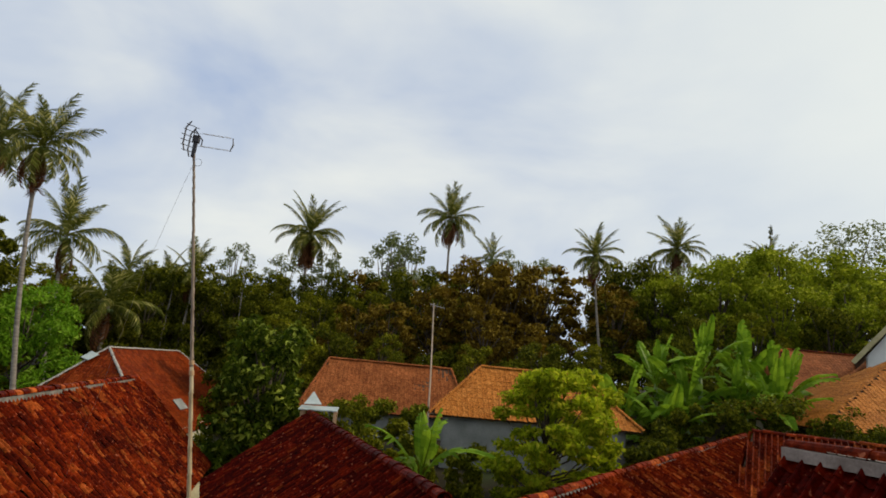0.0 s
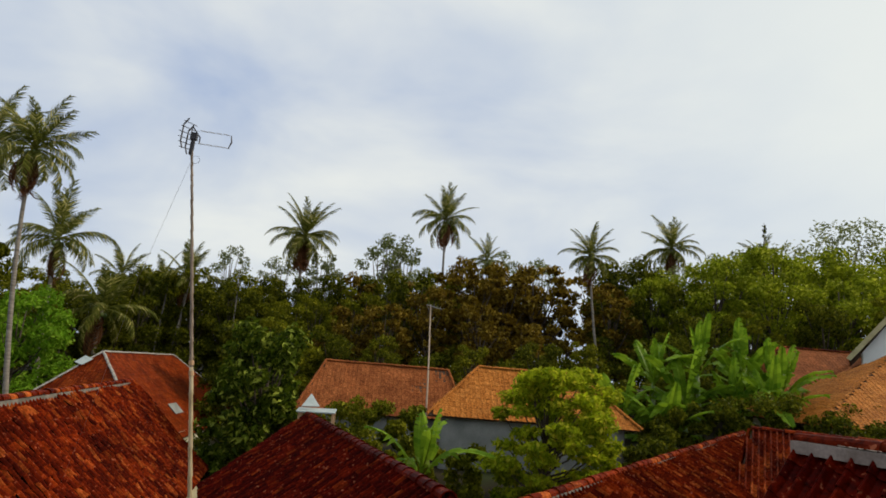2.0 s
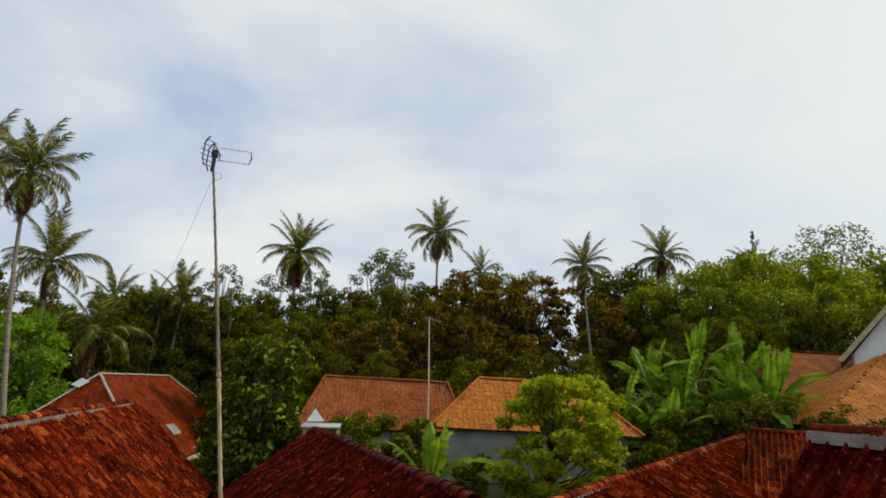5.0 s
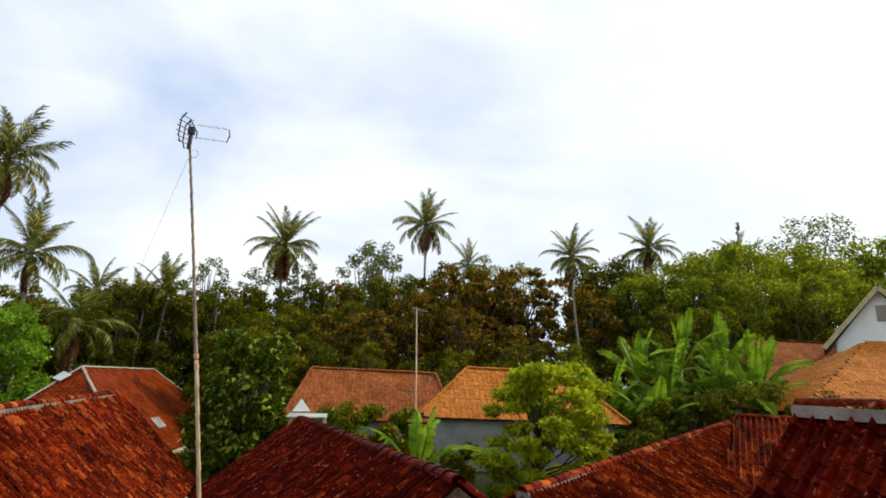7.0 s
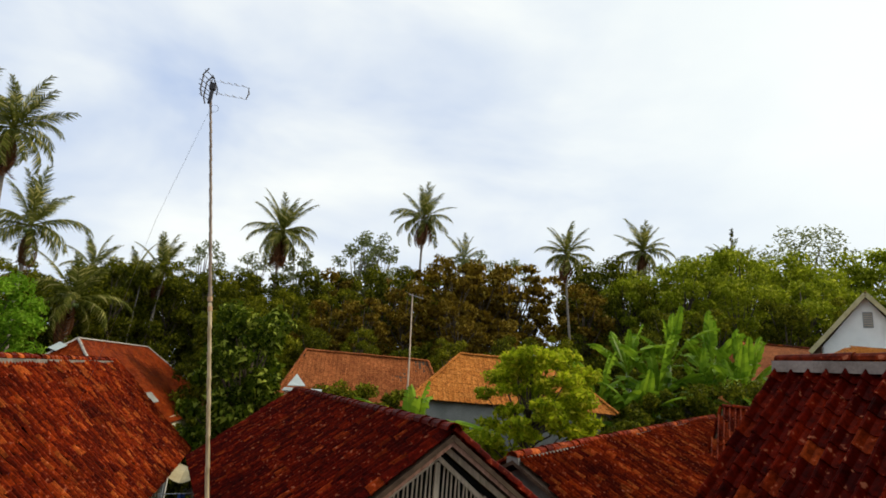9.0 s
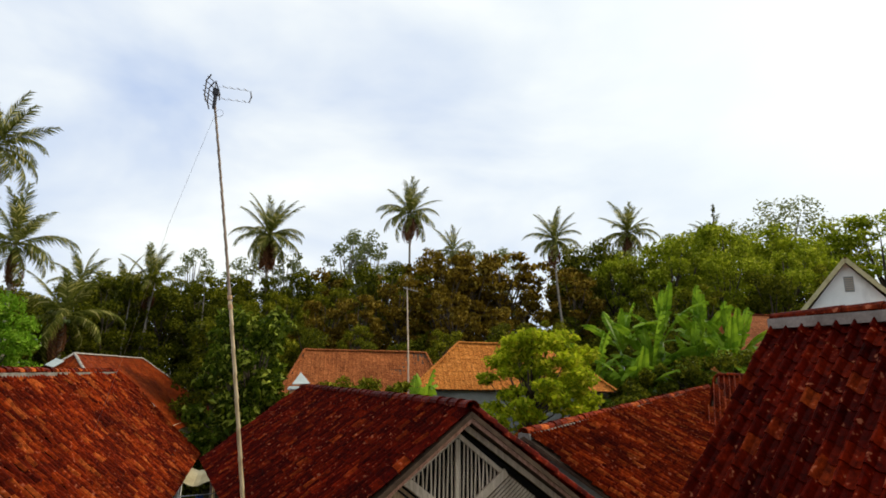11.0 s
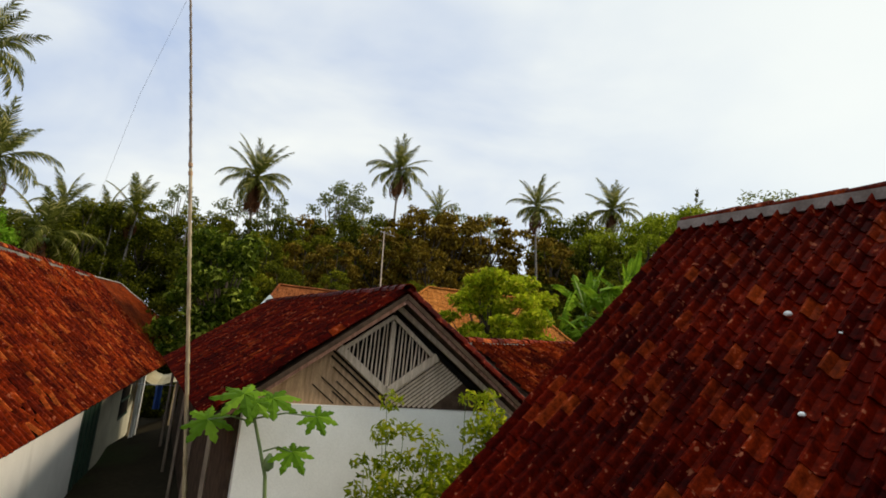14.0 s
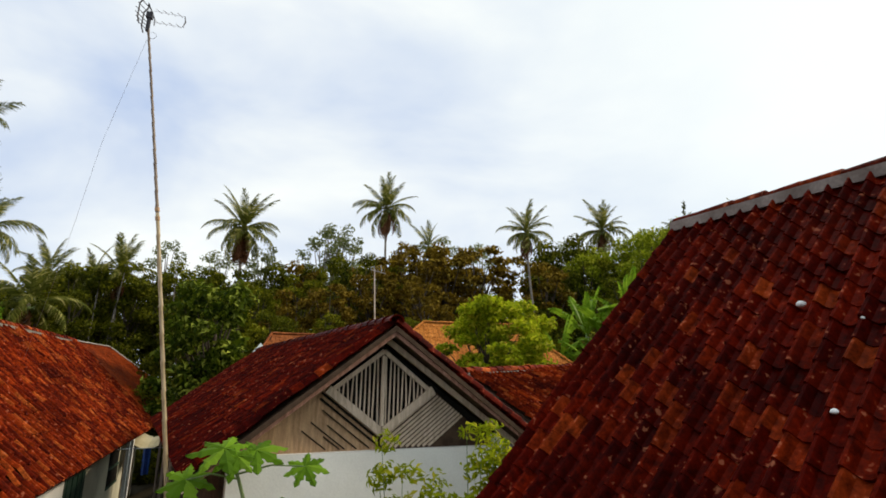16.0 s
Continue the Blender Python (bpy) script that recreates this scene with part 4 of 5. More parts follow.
def broadleaf(name, label, mat, height, width, seed, lobes=12, count=3600, size=0.34, start=0.25, flat=0.45, bark="bark", ratio=0.5, small=1.0, squash=1.0):
    rng = random.Random(seed)
    tree = thing(name, label, "tree")
    c, r = crown_lobes(rng, height, width, lobes, start, small, squash)
    s = Shape()
    lean = rng.uniform(-0.3, 0.3)
    s.tube([(0, 0, -0.6), (lean * 0.3, 0.05, height * 0.25), (lean, 0, height * 0.5), (lean * 1.2, 0.1, height * 0.85)],
           [0.02 * height + 0.03, 0.015 * height + 0.02, 0.010 * height, 0.02], 7)
    for (x, y, z) in c:
        base = Vector((lean * 0.7, 0, min(height * 0.55, max(0.2 * height, z * 0.6))))
        mid = base.lerp(Vector((x, y, z)), 0.5) + Vector((0, 0, -0.04 * height))
        s.tube([base, mid, (x, y, z)], [0.0075 * height, 0.005 * height, 0.012], 5)
    part("trunk", s, bark, tree, smooth=True)
    part("crown", leaf_field(c, r, count, size, seed, flat, ratio), mat, tree)
    return tree


def frond_mesh(length, droop, seed, pairs=40, leaf=0.9, hang=0.6):
    """A coconut frond along +x: a rib that rises and bows over, and leaflets hanging from it."""
    rng = random.Random(seed)
    s = Shape()
    n = 12
    spine, p, turn = [Vector((0, 0, 0))], Vector((0, 0, 0)), 0.12
    for i in range(n):
        p = p + Vector((math.cos(turn), 0.04 * math.sin(seed + i * 0.4), math.sin(turn))) * length / n
        turn -= droop * 1.9 / n * (0.45 + 1.1 * i / n)
        spine.append(p.copy())
    s.tube(spine, [0.055 - 0.004 * i for i in range(n + 1)], 4)
    for side in (-1, 1):
        for i in range(pairs):
            t = 0.13 + 0.86 * (i + rng.uniform(-0.3, 0.3)) / pairs
            if rng.random() < 0.08:
                continue
            k = min(int(t * n), n - 1)
            p = spine[k].lerp(spine[k + 1], t * n - k)
            along = (spine[k + 1] - spine[k]).normalized()
            ln = leaf * (math.sin(math.pi * (0.12 + 0.78 * t)) * 0.9 + 0.12) * rng.uniform(0.75, 1.2)
            out = (along * (0.5 + 0.5 * t) + Vector((0, side * 0.8, 0.1 - 0.5 * hang))).normalized()
            midp = p + out * ln * 0.5
            tip = midp + (out * (1 - hang) + Vector((0, 0, -hang)) * rng.uniform(0.6, 1.3)).normalized() * ln * 0.55
            ax = along * 0.036
            s.add([p - ax, p + ax, midp + ax, tip, midp - ax], [(0, 1, 2, 4), (4, 2, 3)])
    return s.mesh("frond")


FRONDS = [frond_mesh(3.9, 0.38, 1, 46, 0.75, 0.35), frond_mesh(3.7, 0.95, 2, 42, 0.95, 0.7), frond_mesh(3.4, 0.9, 3, 38, 1.0, 0.85)]
DEAD = frond_mesh(3.2, 0.8, 5, 30, 0.75, 0.9)
for me in FRONDS:
    me.materials.append(MAT["palm"])
DEAD.materials.append(MAT["dead_palm"])


def coconut(x, y, top, lean=(0, 0), scale=1.0, count=24, seed=0, skirt=5, label="tall coconut palm with a ragged green crown"):
    rng = random.Random(seed)
    z0 = ground_height(x - lean[0], y - lean[1]) - 0.3
    palm = thing("coconut_palm", label, "palm tree", Matrix.Translation((x, y, top)), "coconut palms")
    h = top - z0
    s = Shape()
    path = [Vector((-lean[0] * (1 - t) ** 1.6, -lean[1] * (1 - t) ** 1.6, -h * (1 - t))) for t in (i / 14 for i in range(15))]
    s.tube(path, [(0.17 - 0.07 * i / 14 + (0.06 if i == 0 else 0)) * scale for i in range(15)], 8)
    part("trunk", s, "pale_bark", palm, smooth=True)
    for i in range(count):
        f = (i + 0.5) / count
        tilt = 86 - 128 * f ** 0.95 + rng.uniform(-9, 9)
        me = FRONDS[0] if f < 0.38 else FRONDS[1] if f < 0.66 else FRONDS[2]
        ob = new("frond", me)
        ob.parent = palm
        k = scale * rng.uniform(0.85, 1.12)
        ob.matrix_local = Matrix.Rotation(i * 2.39996 + rng.uniform(-0.25, 0.25), 4, "Z") @ Matrix.Rotation(radians(-tilt), 4, "Y") @ Matrix.Rotation(rng.uniform(-0.5, 0.5), 4, "X") @ Matrix.Scale(k, 4)
    for i in range(skirt):
        ob = new("dry_frond", DEAD)
        ob.parent = palm
        ob.matrix_local = Matrix.Translation((0, 0, -0.2)) @ Matrix.Rotation(i * 2.1 + rng.uniform(-0.4, 0.4), 4, "Z") @ Matrix.Rotation(radians(rng.uniform(48, 86)), 4, "Y") @ Matrix.Scale(scale * rng.uniform(0.8, 1.1), 4)
    nuts = Shape()
    for i in range(7):
        a = i * 0.9
        c = Vector((math.cos(a) * 0.28, math.sin(a) * 0.28, -0.35 - 0.1 * (i % 2))) * scale
        nuts.tube([c + Vector((0, 0, v)) for v in (-0.16, -0.1, 0, 0.1, 0.15)], [0.03, 0.1, 0.13, 0.1, 0.03], 7)
    part("coconut_cluster", nuts, "stem", palm)
    return palm


coconut(-19.2, 26.0, 15.6, (-2.44, 0), 0.75, 24, 1, 9, "tall coconut palm with hanging old fronds")
coconut(-25.6, 38.7, 13.6, (-1.0, 0), 1.0, 19, 2, 5, "coconut palm with spreading arched fronds")
coconut(-27.6, 33.5, 18.4, (0.3, 0), 0.95, 20, 8, 7)
coconut(-23.8, 42.4, 9.2, (0, 0), 1.1, 18, 3, 3, "young coconut palm with low arching fronds")
coconut(-13.4, 58.0, 19.5, (-0.5, 0), 1.2, 30, 4, 26, "tall coconut palm with a brown skirt of dry fronds")
coconut(1.45, 62.0, 23.8, (-0.6, 0), 1.08, 25, 5, 13, "tall coconut palm with a brown skirt of dry fronds")
coconut(13.85, 47.0, 17.5, (-1.44, 0), 0.76, 24, 6, 12, "coconut palm on a bent trunk")
coconut(29.4, 66.0, 23.6, (0, 0), 1.12, 27, 7, 12)
coconut(-27.0, 50.0, 12.6, (0, 0), 0.9, 16, 9, 2)
coconut(-21.3, 50.0, 13.0, (0, 0), 0.95, 18, 10, 3)
coconut(-24.0, 51.0, 12.4, (0, 0), 0.85, 15, 13, 2)
coconut(6.5, 62.0, 19.4, (0, 0), 0.8, 15, 11, 2)
coconut(39.5, 64.0, 23.0, (0, 0), 0.8, 15, 12, 2)


def plant_trees(kinds, spots, seed):
    rng = random.Random(seed)
    for i, (x, y, top) in enumerate(spots):
        src, tall = kinds[i % len(kinds)]
        z0 = ground_height(x, y)
        k = (top + 0.5 - z0) / tall
        kw = k * rng.uniform(0.85, 1.15)
        src_scale = Matrix.Diagonal((kw, kw, k, 1))
        copy_thing(src, Matrix.Translation((x, y, z0)) @ Matrix.Rotation(rng.uniform(0, 6.28), 4, "Z") @ src_scale)


def remove_source(ob):
    for o in list(ob.children_recursive) + [ob]:
        bpy.data.objects.remove(o)


dark_kinds = [(broadleaf("garden_tree", "dense dark green leafy garden tree", "dark_leaf", 12, 3.4, 101, 15, 5200, 0.36), 12), (broadleaf("garden_tree", "dense green leafy garden tree", "mid_leaf", 12, 3.0, 102, 26, 5000, 0.34, small=0.75), 12)]
brown_kinds = [(broadleaf("teak_tree", "tree with brownish drying leaves", "brown_leaf", 12, 3.0, 103, 22, 3000, 0.40, small=0.72), 12), (broadleaf("teak_tree", "tree with sparse brownish leaves and open crown", "brown_leaf", 12, 3.4, 104, 22, 1700, 0.48, 0.4, small=0.6, squash=0.6), 12)]
pale_kinds = [(broadleaf("thin_tree", "thin open tree with pale sparse leaves", "pale_leaf", 14, 2.6, 105, 24, 1500, 0.3, 0.4, bark="pale_bark", small=0.6), 14)]
bright_kinds = [(broadleaf("bamboo_grove_tree", "feathery yellow-green tree of the grove", "bright_leaf", 14, 3.6, 106, 30, 5600, 0.36, 0.25, small=0.75), 14), (broadleaf("bamboo_grove_tree", "tall yellow-green tree of the grove", "bright_leaf", 14, 3.2, 107, 14, 4600, 0.34, 0.25), 14)]
plant_trees(dark_kinds, [(-32.3, 44, 10.4), (-32.9, 47, 11.8), (-28.4, 46, 11), (-27.2, 50, 12.8), (-23.6, 48, 13), (-23.1, 52, 13.6), (-17.5, 52, 12.6), (-14, 52, 11.8),
                         (-8.7, 55, 13.4), (-5.7, 52, 13.6), (-1.5, 50, 15.4), (1.4, 54, 15.4), (21.2, 58, 20.2), (25, 52, 17), (-38, 48, 14)], 1)
plant_trees(brown_kinds, [(-5.7, 46, 11.4), (-2.8, 44, 11.6), (0.2, 47, 13.4), (4.2, 50, 15.8), (7, 52, 16.8), (10.6, 54, 18), (4.4, 44, 12), (8.1, 45, 11.0), (16.5, 50, 15), (12.2, 49, 11.5)], 2)
plant_trees(pale_kinds, [(-20.5, 58, 18.2), (-3.8, 60, 21.7), (7.4, 61, 20.5), (13, 63, 20.6), (-11.5, 60, 18.5), (27, 62, 21)], 3)
plant_trees(bright_kinds, [(26.2, 50, 19.4), (30.6, 53, 21.2), (32.1, 50, 20.8), (38.2, 54, 21.6), (38.6, 50, 19.8), (43, 52, 21), (24, 56, 17.6), (45.9, 52, 22.6), (49.5, 51, 23), (35, 46, 17.5), (29, 46, 16.5)], 4)
plant_trees(dark_kinds, [(-28, 37, 8.8), (-29.8, 40, 9.4), (-26.0, 46, 9.6), (-11.6, 45, 9), (-12.2, 40, 9), (-9.6, 40, 9.4), (-6.3, 42, 8.8), (-3, 42, 8.8), (17.6, 40, 10.5), (11.6, 40, 9.4),
                         (20.6, 42, 12.4), (25.8, 44, 13.2), (31.9, 44, 14.6), (36.5, 42, 15.2), (-2, 38.5, 7.5), (3.5, 40, 8.5), (8, 38, 9)], 5)
plant_trees(dark_kinds, [(-30, 56, 13.6), (-26, 58, 14.4), (-19, 56, 13.8), (-16, 55, 13.4), (-11, 55, 13.4), (-9.5, 49, 12.2), (-20, 50, 12.4), (-3.5, 56, 15.5), (18, 52, 15.4), (-34, 52, 13), (-25, 44, 10.5), (-11, 48.5, 11), (-15.4, 51.8, 11.6), (-13.2, 54.0, 12.2)], 7)
plant_trees(brown_kinds, [(5.4, 56, 18.4), (8, 56, 18), (4, 57, 17.3), (0.8, 56, 16.6), (-6.8, 56, 15.4), (17.0, 56, 17.5), (19.0, 58, 16.8), (12.6, 58, 16.2)], 9)
plant_trees(pale_kinds, [(-5, 60, 21), (-2.7, 61, 20.3), (-10.4, 60, 17.2), (10.5, 60.5, 19.8), (21.7, 60, 20.5), (36, 59, 23.2), (33, 60, 22.8), (-15.6, 59, 17.6)], 10)
plant_trees(dark_kinds, [(-8.1, 57, 15.7), (-16.5, 57, 14.5), (-14.3, 57, 14.9), (-27.7, 57, 14.9), (-29.5, 58, 14.5), (-22.7, 57, 15.0), (20.6, 57, 19.2)], 11)
plant_trees(dark_kinds, [(-42 + 6.4 * k, 66 + 3 * (k % 2), 13.6 + 0.09 * k * k ** 0.5 + 1.1 * math.sin(k * 2.1)) for k in range(15) if k not in (4, 9)], 12)
plant_trees(bright_kinds, [(22, 54, 17.4), (34.5, 57, 22), (41, 57, 22.4), (27.5, 56, 20)], 8)
tall = broadleaf("rain_tree", "tall open tree with flat leafy layers", "pale_leaf", 22, 5.0, 108, 12, 2300, 0.45, 0.6, 0.8)
plant_trees([(tall, 22)], [(48.5, 64, 28.6)], 6)
for src, _ in dark_kinds + brown_kinds + pale_kinds + bright_kinds + [(tall, 22)]:
    remove_source(src)
spire = thing("bare_sapling", "thin bare sapling rising above the grove", "tree", Matrix.Translation((34.2, 55.0, ground_height(34.2, 55.0))))
s = Shape()
s.tube([(0, 0, -0.3), (0.1, 0, 9), (0.0, 0.1, 15), (0.1, 0, 18.8)], [0.16, 0.11, 0.06, 0.02], 6)
part("trunk", s, "bark", spire, smooth=True)
part("leaves", leaf_field([(0.1, 0, 18.2), (-0.3, 0, 16.4), (0.1, 0, 17.5)], [(0.2, 0.2, 0.5), (0.3, 0.3, 0.25), (0.14, 0.14, 0.5)], 90, 0.28, 5), "dark_leaf", spire)
for x, y, top, lean in ((-22.4, 48.4, 13.4, 0.3), (-21.3, 48.8, 13.8, 0.9), (-16.6, 50.2, 14.2, -0.3)):
    pole = thing("slender_tree", "slender tree with a thin pale bare trunk", "tree", Matrix.Translation((x, y, ground_height(x, y))), "slender trees behind the hipped roof")
    h = top - ground_height(x, y)
    s = Shape()
    s.tube([(0, 0, -0.3), (lean * 0.3, 0, h * 0.4), (lean * 0.7, 0.05, h * 0.75), (lean, 0, h)], [0.09, 0.075, 0.055, 0.02], 6)
    part("trunk", s, "pale_bark", pole, smooth=True)
    part("leaves", leaf_field([(lean, 0, h * 0.95), (lean - 0.6, 0.2, h * 0.85), (lean + 0.6, 0, h * 0.82)], [(0.7, 0.7, 0.6), (0.6, 0.6, 0.5), (0.6, 0.6, 0.5)], 420, 0.3, int(h * 100)), "mid_leaf", pole)
mango = broadleaf("mango_tree", "round dark green mango tree between the roofs", "mango_leaf", 7.7, 2.1, 111, 44, 8000, 0.30, 0.08, 0.5, small=0.72)
mango.matrix_world = Matrix.Translation((-6.3, 24.0, 0.7))
lime = broadleaf("gliricidia_tree", "light yellow-green tree with layered leaves", "lime_leaf", 5.8, 2.5, 112, 64, 15000, 0.22, 0.06, 0.65, small=0.55, squash=0.65)
lime.matrix_world = Matrix.Translation((4.8, 20.5, 1.7))
edge = broadleaf("jackfruit_tree", "bright green leafy tree beside the palms", "papaya_leaf", 9.0, 2.5, 113, 20, 7000, 0.3, 0.1)
edge.matrix_world = Matrix.Translation((-23.6, 34.4, 1.0))


def banana_leaf_mesh(length, width, droop, seed):
    """A paddle leaf along +x with a raised rib and torn edges."""
    rng = random.Random(seed)
    s = Shape()
    n = 14
    rib, stalk = [], 0.16
    for i in range(n + 1):
        t = i / n
        rib.append(Vector((length * t * (1 - 0.16 * droop * t), 0, length * (0.12 * t - droop * 0.55 * t * t * t))))
    s.tube(rib, [0.035 - 0.0022 * i for i in range(n + 1)], 5)
    for side in (-1, 1):
        for i in range(2, n):
            w0, w1 = (width * math.sin(math.pi * min(1, (k / n - stalk) / (1 - stalk) * 0.93 + 0.04)) ** 0.6 for k in (i, i + 1))
            tear = rng.uniform(0.2, 0.8) if rng.random() < 0.4 else 0.0
            sink = rng.uniform(0.05, 0.22) + tear
            a, b = rib[i], rib[i + 1]
            s.add([a, b - (b - a) * tear * 0.4, b + Vector((0.05, side * w1 * 0.5, 0.04)), a + Vector((0.05, side * w0 * 0.5, 0.04)),
                   b + Vector((0.12 - tear * 0.2, side * w1, -sink * w1)), a + Vector((0.12, side * w0, -sink * w0))],
                  [(0, 1, 2, 3), (3, 2, 4, 5)])
    me = s.mesh("leaf")
    me.materials.append(MAT["banana_leaf"])
    return me


BANANA = [banana_leaf_mesh(2.6, 0.26, 0.12, 1), banana_leaf_mesh(2.8, 0.31, 0.6, 2), banana_leaf_mesh(2.6, 0.30, 1.2, 3), banana_leaf_mesh(2.4, 0.30, 0.3, 4)]


def banana(x, y, z, stem=2.2, count=8, scale=1.0, seed=0, label="banana plant with broad torn leaves"):
    rng = random.Random(seed)
    plant = thing("banana_plant", label, "banana plant", Matrix.Translation((x, y, z)), "banana plants")
    s = Shape()
    s.tube([(0, 0, -0.2), (0.03, 0, stem * 0.5), (0.0, 0.04, stem)], [0.14 * scale, 0.11 * scale, 0.07 * scale], 9)
    part("stem", s, "stem", plant, smooth=True)
    for i in range(count):
        f = (i + 0.5) / count
        ob = new("leaf", BANANA[i % 2 * 3] if f < 0.34 else BANANA[1] if f < 0.7 else BANANA[2])
        ob.parent = plant
        ob.matrix_local = (Matrix.Translation((0, 0, stem - 0.25 * f)) @ Matrix.Rotation(i * 2.4 + rng.uniform(-0.4, 0.4), 4, "Z")
                           @ Matrix.Rotation(radians(-(86 - 54 * f + rng.uniform(-16, 12))), 4, "Y") @ Matrix.Rotation(rng.uniform(-0.7, 0.7), 4, "X") @ Matrix.Scale(scale * rng.uniform(0.85, 1.1), 4))
    return plant


for i, (x, y, stem) in enumerate(((11.6, 29.8, 2.7), (13.9, 31.4, 4.1), (15.0, 30.0, 2.9), (16.4, 31.4, 4.2), (17.5, 30.0, 2.9), (18.7, 31.2, 3.6), (19.8, 29.8, 3.0),
                                  (20.7, 30.8, 2.7), (13.5, 29.0, 1.7), (18.8, 28.8, 1.9))):
    x -= 1.0
    banana(x, y, ground_height(x, y), stem + (-0.9, -0.2, -0.6, 0.0)[i % 4], 8 + i % 3, (1.25, 1.1, 1.35)[i % 3], 30 + i)
banana(0.35, 17.5, 1.1, 2.7, 7, 0.85, 50, "young banana plant with upright pale leaf")


def shrub(name, label, mat, x, y, height, width, seed, count=1800, size=0.2, lobes=9, z=None, stems=4):
    rng = random.Random(seed)
    bush = thing(name, label, "shrub", Matrix.Translation((x, y, ground_height(x, y) if z is None else z)))
    c, r = crown_lobes(rng, height, width, lobes, 0.12)
    s = Shape()
    for k in range(stems):
        q = c[k % len(c)]
        s.tube([(0.08 * math.cos(k * 2), 0.08 * math.sin(k * 2), -0.1), (q[0] * 0.4, q[1] * 0.4, q[2] * 0.5), q], [0.035, 0.025, 0.01], 5)
    part("stems", s, "bark", bush)
    part("foliage", leaf_field(c, r, count, size, seed, 0.45), mat, bush)
    return bush


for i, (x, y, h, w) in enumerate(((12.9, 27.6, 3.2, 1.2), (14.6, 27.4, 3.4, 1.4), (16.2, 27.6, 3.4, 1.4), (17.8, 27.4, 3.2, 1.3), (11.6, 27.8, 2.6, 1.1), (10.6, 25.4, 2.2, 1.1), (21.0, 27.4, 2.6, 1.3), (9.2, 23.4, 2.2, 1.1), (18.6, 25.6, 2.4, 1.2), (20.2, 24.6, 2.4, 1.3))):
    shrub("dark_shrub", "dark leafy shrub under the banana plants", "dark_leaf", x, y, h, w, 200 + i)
for i, (x, y, h, w) in enumerate(((-1.6, 25.0, 2.6, 1.1), (-3.0, 26.5, 2.5, 1.2), (-0.2, 26.0, 2.4, 0.9), (0.3, 23.0, 2.0, 0.9), (-4.6, 28.0, 2.8, 1.3), (-2.4, 23.0, 2.0, 1.0), (1.9, 21.5, 2.1, 0.9), (3.6, 19.0, 1.9, 0.9), (6.8, 18.6, 2.0, 1.1))):
    shrub("green_shrub", "leafy green shrub in the garden", "mid_leaf", x, y, h, w, 220 + i)
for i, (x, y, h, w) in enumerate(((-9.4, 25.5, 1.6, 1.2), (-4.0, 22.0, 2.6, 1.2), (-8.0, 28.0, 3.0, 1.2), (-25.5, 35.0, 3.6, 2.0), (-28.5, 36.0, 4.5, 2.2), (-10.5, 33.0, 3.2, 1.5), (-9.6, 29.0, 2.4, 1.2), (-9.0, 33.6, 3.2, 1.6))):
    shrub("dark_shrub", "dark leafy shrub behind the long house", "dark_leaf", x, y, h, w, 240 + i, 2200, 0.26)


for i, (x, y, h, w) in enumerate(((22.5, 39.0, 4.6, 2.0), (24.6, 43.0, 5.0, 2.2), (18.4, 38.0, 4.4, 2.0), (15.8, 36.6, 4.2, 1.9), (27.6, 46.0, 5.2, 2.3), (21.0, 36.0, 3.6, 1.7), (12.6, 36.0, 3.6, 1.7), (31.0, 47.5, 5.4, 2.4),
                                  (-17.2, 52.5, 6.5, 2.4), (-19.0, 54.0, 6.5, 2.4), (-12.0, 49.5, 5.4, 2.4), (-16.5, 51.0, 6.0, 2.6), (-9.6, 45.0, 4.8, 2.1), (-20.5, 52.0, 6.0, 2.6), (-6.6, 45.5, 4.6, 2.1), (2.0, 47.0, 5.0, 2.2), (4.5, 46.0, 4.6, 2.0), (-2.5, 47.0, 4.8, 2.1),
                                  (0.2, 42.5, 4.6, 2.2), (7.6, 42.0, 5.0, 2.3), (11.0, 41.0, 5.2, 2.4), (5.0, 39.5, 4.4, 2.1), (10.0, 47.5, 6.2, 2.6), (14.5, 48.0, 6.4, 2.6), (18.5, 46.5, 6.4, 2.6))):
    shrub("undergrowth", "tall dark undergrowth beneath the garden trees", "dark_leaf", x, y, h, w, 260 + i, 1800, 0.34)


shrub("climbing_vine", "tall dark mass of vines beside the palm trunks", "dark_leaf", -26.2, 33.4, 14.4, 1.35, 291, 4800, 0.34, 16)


def palmate_leaf(radius, seed, lobes=7):
    """A papaya leaf in the xy plane: deep pointed lobes with notches, slightly cupped."""
    rng = random.Random(seed)
    s = Shape()
    for k in range(lobes):
        a = radians(-150 + 300 * k / (lobes - 1)) + rng.uniform(-0.06, 0.06)
        ln = radius * (1 - 0.28 * abs(k - (lobes - 1) / 2) / (lobes / 2)) * rng.uniform(0.9, 1.08)
        d, e = Vector((math.cos(a), math.sin(a), 0)), Vector((-math.sin(a), math.cos(a), 0))
        row = [(0.0, 0.04), (0.28, 0.19), (0.42, 0.17), (0.58, 0.24), (0.68, 0.12), (0.82, 0.15), (1.0, 0.0)]
        pts = []
        for t, w in row:
            sag = -0.35 * t * t * radius * rng.uniform(0.6, 1.1) * 0.6
            mid = d * ln * t + Vector((0, 0, sag))
            pts += [mid - e * w * ln - Vector((0, 0, 0.02)), mid + Vector((0, 0, 0.012)), mid + e * w * ln - Vector((0, 0, 0.02))]
        faces = []
        for i in range(len(row) - 1):
            for q in (0, 1):
                faces.append((3 * i + q, 3 * i + q + 1, 3 * i + q + 4, 3 * i + q + 3))
        s.add(pts, faces)
    me = s.mesh("leaf")
    me.materials.append(MAT["papaya_leaf"])
    return me


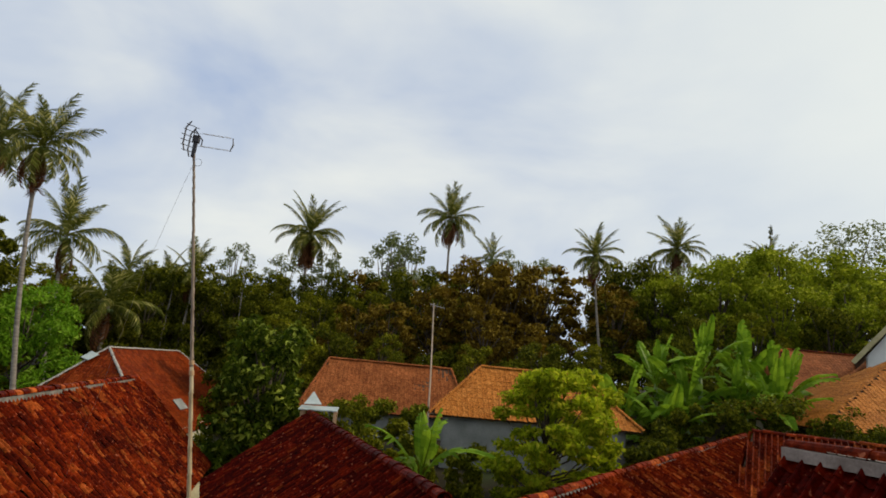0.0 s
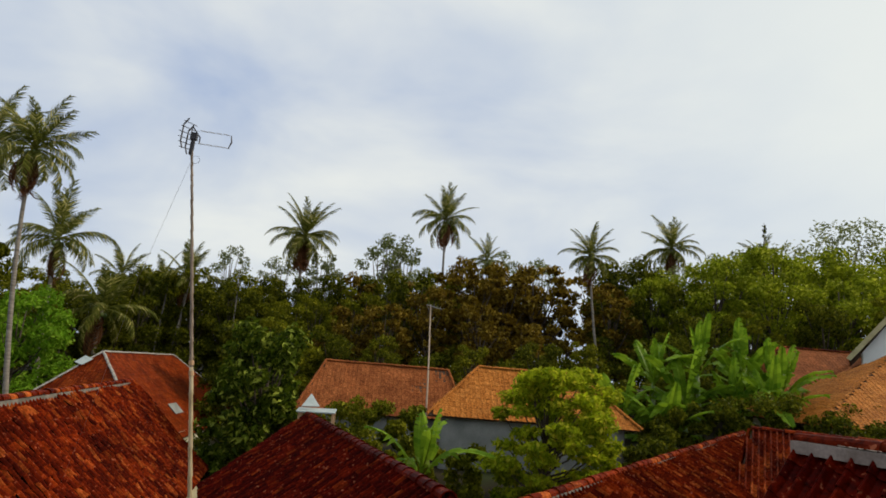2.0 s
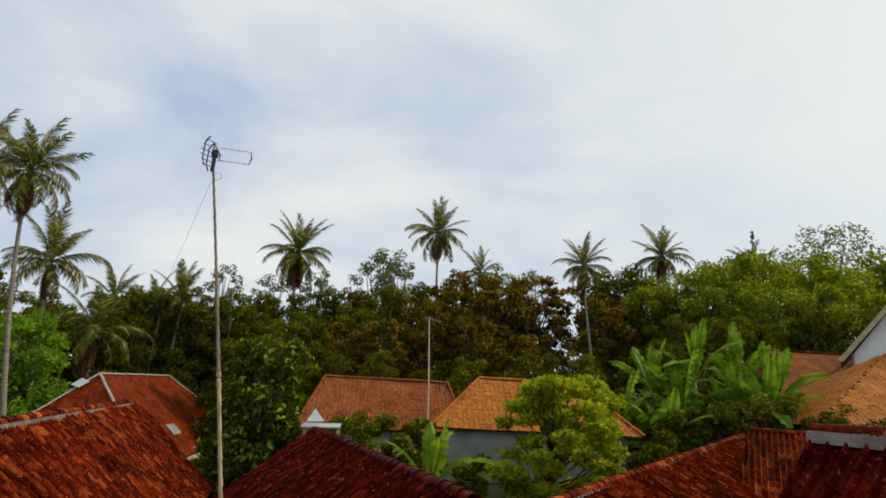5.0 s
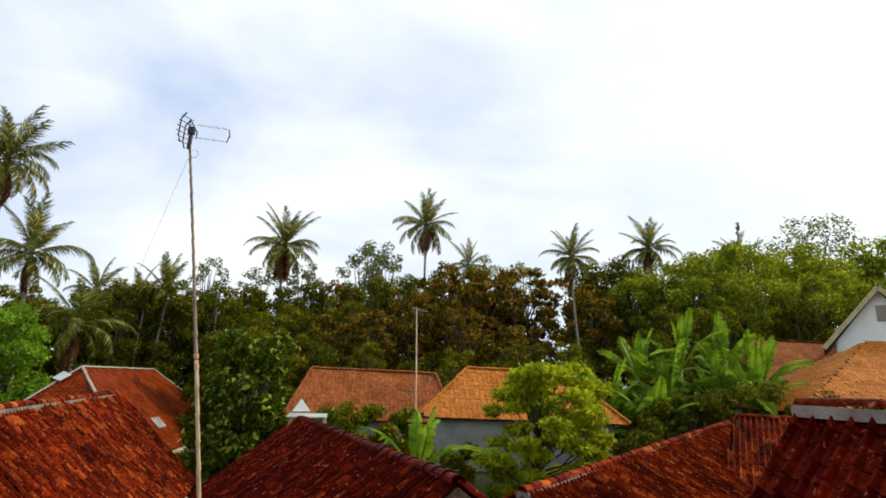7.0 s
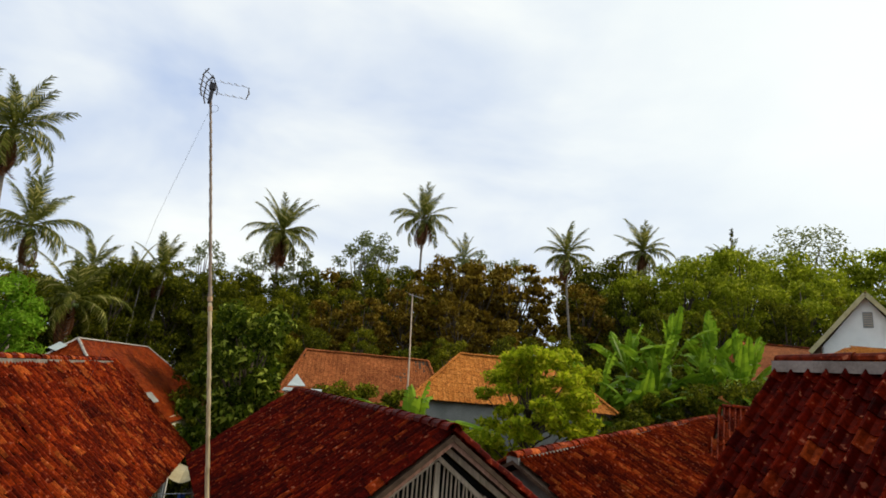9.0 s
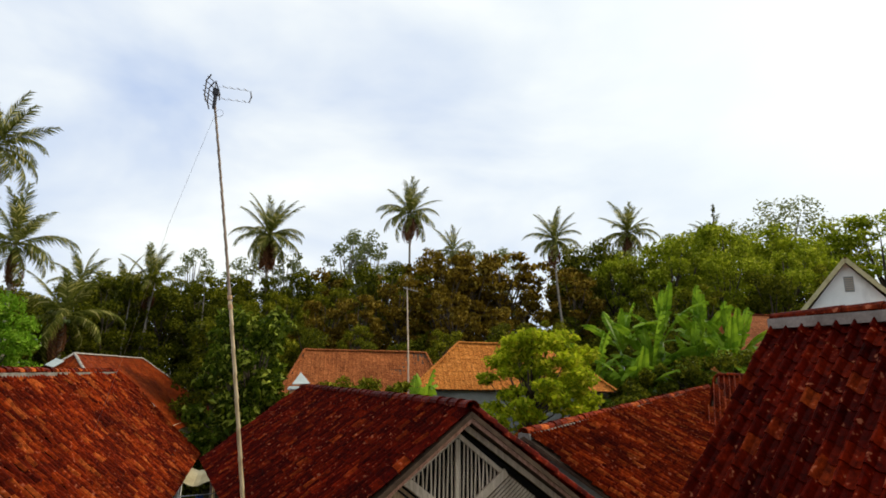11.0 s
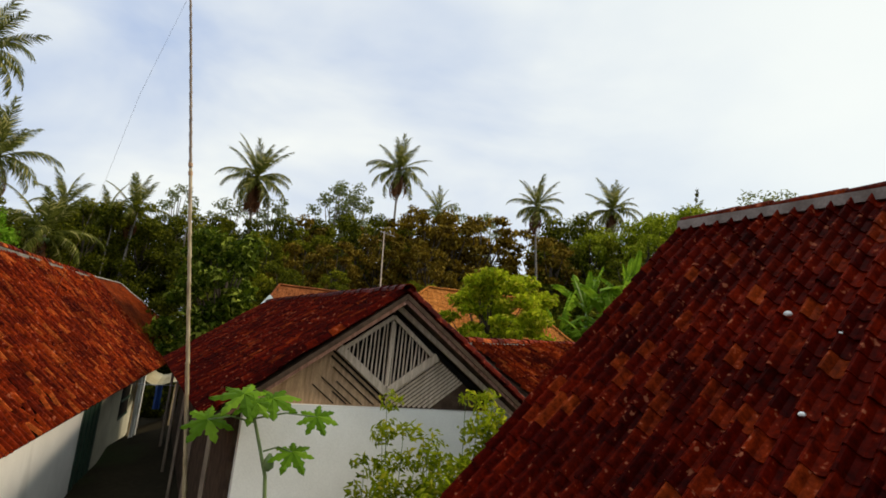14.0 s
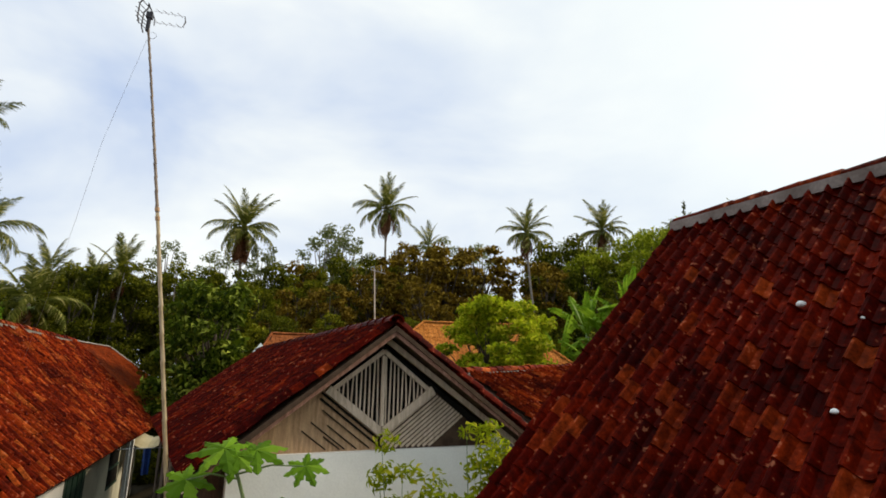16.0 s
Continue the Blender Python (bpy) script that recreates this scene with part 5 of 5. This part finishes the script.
def papaya():
    plant = thing("papaya_plant", "young papaya plant with lobed bright green leaves and a fruit", "papaya plant", Matrix.Translation((-0.97, 7.2, 0.16)))
    s = Shape()
    s.tube([(0.12, 0, -0.3), (0.08, 0, 1.2), (-0.05, 0, 2.2), (-0.28, 0.02, 2.85), (-0.38, 0.02, 3.05)], [0.036, 0.030, 0.025, 0.021, 0.016], 8)
    part("stem", s, "stem", plant, smooth=True)
    leaves = [palmate_leaf(0.60, 1), palmate_leaf(0.56, 2), palmate_leaf(0.52, 3)]
    for i, (x, y, z, start, tilt, head, k) in enumerate(((-0.46, -0.05, 3.20, 3.0, 26, -170, 0.74), (-0.10, 0.0, 3.17, 3.0, 28, -25, 0.74), (-0.28, -0.15, 3.12, 3.0, 40, -95, 0.62), (-0.88, 0.0, 2.84, 2.85, 36, -110, 0.66),
                                                         (0.50, 0.0, 2.99, 2.9, 42, -60, 0.56), (0.26, -0.1, 2.54, 2.5, 34, -55, 0.66))):
        ob = new("leaf", leaves[i % 3])
        ob.parent = plant
        ob.matrix_local = Matrix.Translation((x, y, z)) @ Matrix.Rotation(radians(tilt), 4, "X") @ Matrix.Rotation(radians(head), 4, "Z") @ Matrix.Scale(k, 4)
        s = Shape()
        base = Vector((-0.30 if start > 2.7 else -0.12, 0.02, start))
        s.tube([base, base.lerp(Vector((x, y, z)), 0.5) + Vector((0, 0, 0.06)), (x, y, z)], [0.014, 0.011, 0.008], 6)
        part("leaf_stalk", s, "stem", plant)
    s = Shape()
    s.tube([(-0.02, -0.08, 2.28), (-0.02, -0.08, 2.33), (-0.02, -0.08, 2.42), (-0.02, -0.08, 2.5)], [0.02, 0.07, 0.065, 0.02], 9)
    part("fruit", s, "stem", plant, smooth=True)
    return plant


papaya()


def weed(x, y, height, seed, mat="lime_leaf"):
    rng = random.Random(seed)
    plant = thing("garden_weed", "tall thin weed with small yellow-green leaves", "weed", Matrix.Translation((x, y, 0)), "weeds by the wall")
    s, c, r = Shape(), [], []
    for k in range(4):
        a = rng.uniform(0, 6.28)
        tip = Vector((math.cos(a) * rng.uniform(0.1, 0.4), math.sin(a) * 0.2, height * rng.uniform(0.75, 1.0)))
        s.tube([(0, 0, -0.05), tip * 0.5 + Vector((0.03, 0, 0)), tip], [0.016, 0.011, 0.004], 5)
        for f in (0.55, 0.7, 0.85, 1.0):
            c.append(tuple(tip * f + Vector((rng.uniform(-0.12, 0.12), rng.uniform(-0.1, 0.1), 0))))
            r.append((0.20, 0.16, 0.16))
    part("stems", s, "stem", plant)
    part("foliage", leaf_field(c, r, 760, 0.12, seed, 0.5, 0.42), mat, plant)
    return plant


for i, (x, y, h) in enumerate(((0.25, 7.7, 2.5), (0.72, 7.9, 3.4), (1.25, 7.6, 2.6), (1.75, 8.2, 3.75), (2.1, 8.3, 3.2), (1.0, 7.2, 2.2), (0.0, 7.2, 1.9), (1.75, 7.8, 2.7), (0.5, 7.0, 2.0), (1.4, 7.0, 2.1), (2.35, 8.25, 3.5), (1.9, 7.6, 2.5), (1.2, 8.0, 2.9))):
    weed(x, y, h, 300 + i)


# ---- small things in the lane and yard ----
def lane_clutter():
    awning = thing("tan_awning", "faded tan sheet awning on bamboo posts", "awning")
    s = Shape()
    n = 8
    z = lambda t: 2.12 - 0.12 * math.sin(t * math.pi) + 0.05 * math.sin(t * 9)
    rows = [[(-7.35 + 1.3 * i / n - 0.3 * k, 19.6 + 1.5 * k, z(i / n) + 0.25 * k - low) for i in range(n + 1)] for low in (0, 0.02) for k in (0, 1)]
    m = n + 1
    s.add(sum(rows, []), [(i, i + 1, m + i + 1, m + i) for i in range(n)] + [(2 * m + i, 3 * m + i, 3 * m + i + 1, 2 * m + i + 1) for i in range(n)]
          + [(i + 1, i, 2 * m + i, 2 * m + i + 1) for i in range(n)] + [(m + i, m + i + 1, 3 * m + i + 1, 3 * m + i) for i in range(n)])
    part("sheet", s, "tan_sheet", awning)
    for x, y in ((-7.3, 19.65), (-6.1, 19.65), (-7.55, 21.0), (-6.4, 21.0)):
        s = Shape()
        s.tube([(x, y, 0), (x, y, 2.06 if y < 20 else 2.3)], 0.03, 6)
        part("post", s, "bamboo", awning)
    tarp = thing("blue_tarpaulin", "blue tarpaulin hanging from a line", "tarpaulin")
    s = Shape()
    for i in range(3):
        f = lambda k: 0.06 * math.sin(k * 1.9)
        a, b = (Vector((-5.40 - 0.05 * k, 16.3 - 0.025 * k + f(k), 0)) for k in (i, i + 1))
        s.add([a + Vector((0, 0, 1.7)), b + Vector((0, 0, 1.7)), b + Vector((0, 0, 2.35)), a + Vector((0, 0, 2.35))], [(0, 1, 2, 3)])
    part("cloth", s, "blue_plastic", tarp)
    s = Shape()
    s.tube([(-4.9, 16.55, 2.36), (-6.9, 15.55, 2.36)], 0.012, 5)
    part("line", s, "metal", tarp)
    shed = thing("white_sheet_shed", "low shed roofed with white metal sheets", "shed")
    s = Shape()
    s.slab([(-4.3, 21.6, 4.98), (-2.9, 21.8, 5.0), (-3.0, 22.8, 5.06), (-4.4, 22.6, 5.04)], 0.04)
    part("roof_sheet", s, "white_sheet", shed)
    s = Shape()
    s.slab([(-4.2, 22.0, 5.14), (-3.55, 22.1, 5.17), (-4.0, 22.6, 5.58)], 0.03)
    part("loose_sheet", s, "white_sheet", shed)
    for x, y in ((-4.2, 21.8), (-3.0, 21.92), (-4.25, 22.5), (-3.05, 22.65)):
        s = Shape()
        s.beam((x, y, 0.9), (x, y, 5.0), 0.08, 0.08, (0, 1, 0))
        part("post", s, "old_wood", shed)


lane_clutter()
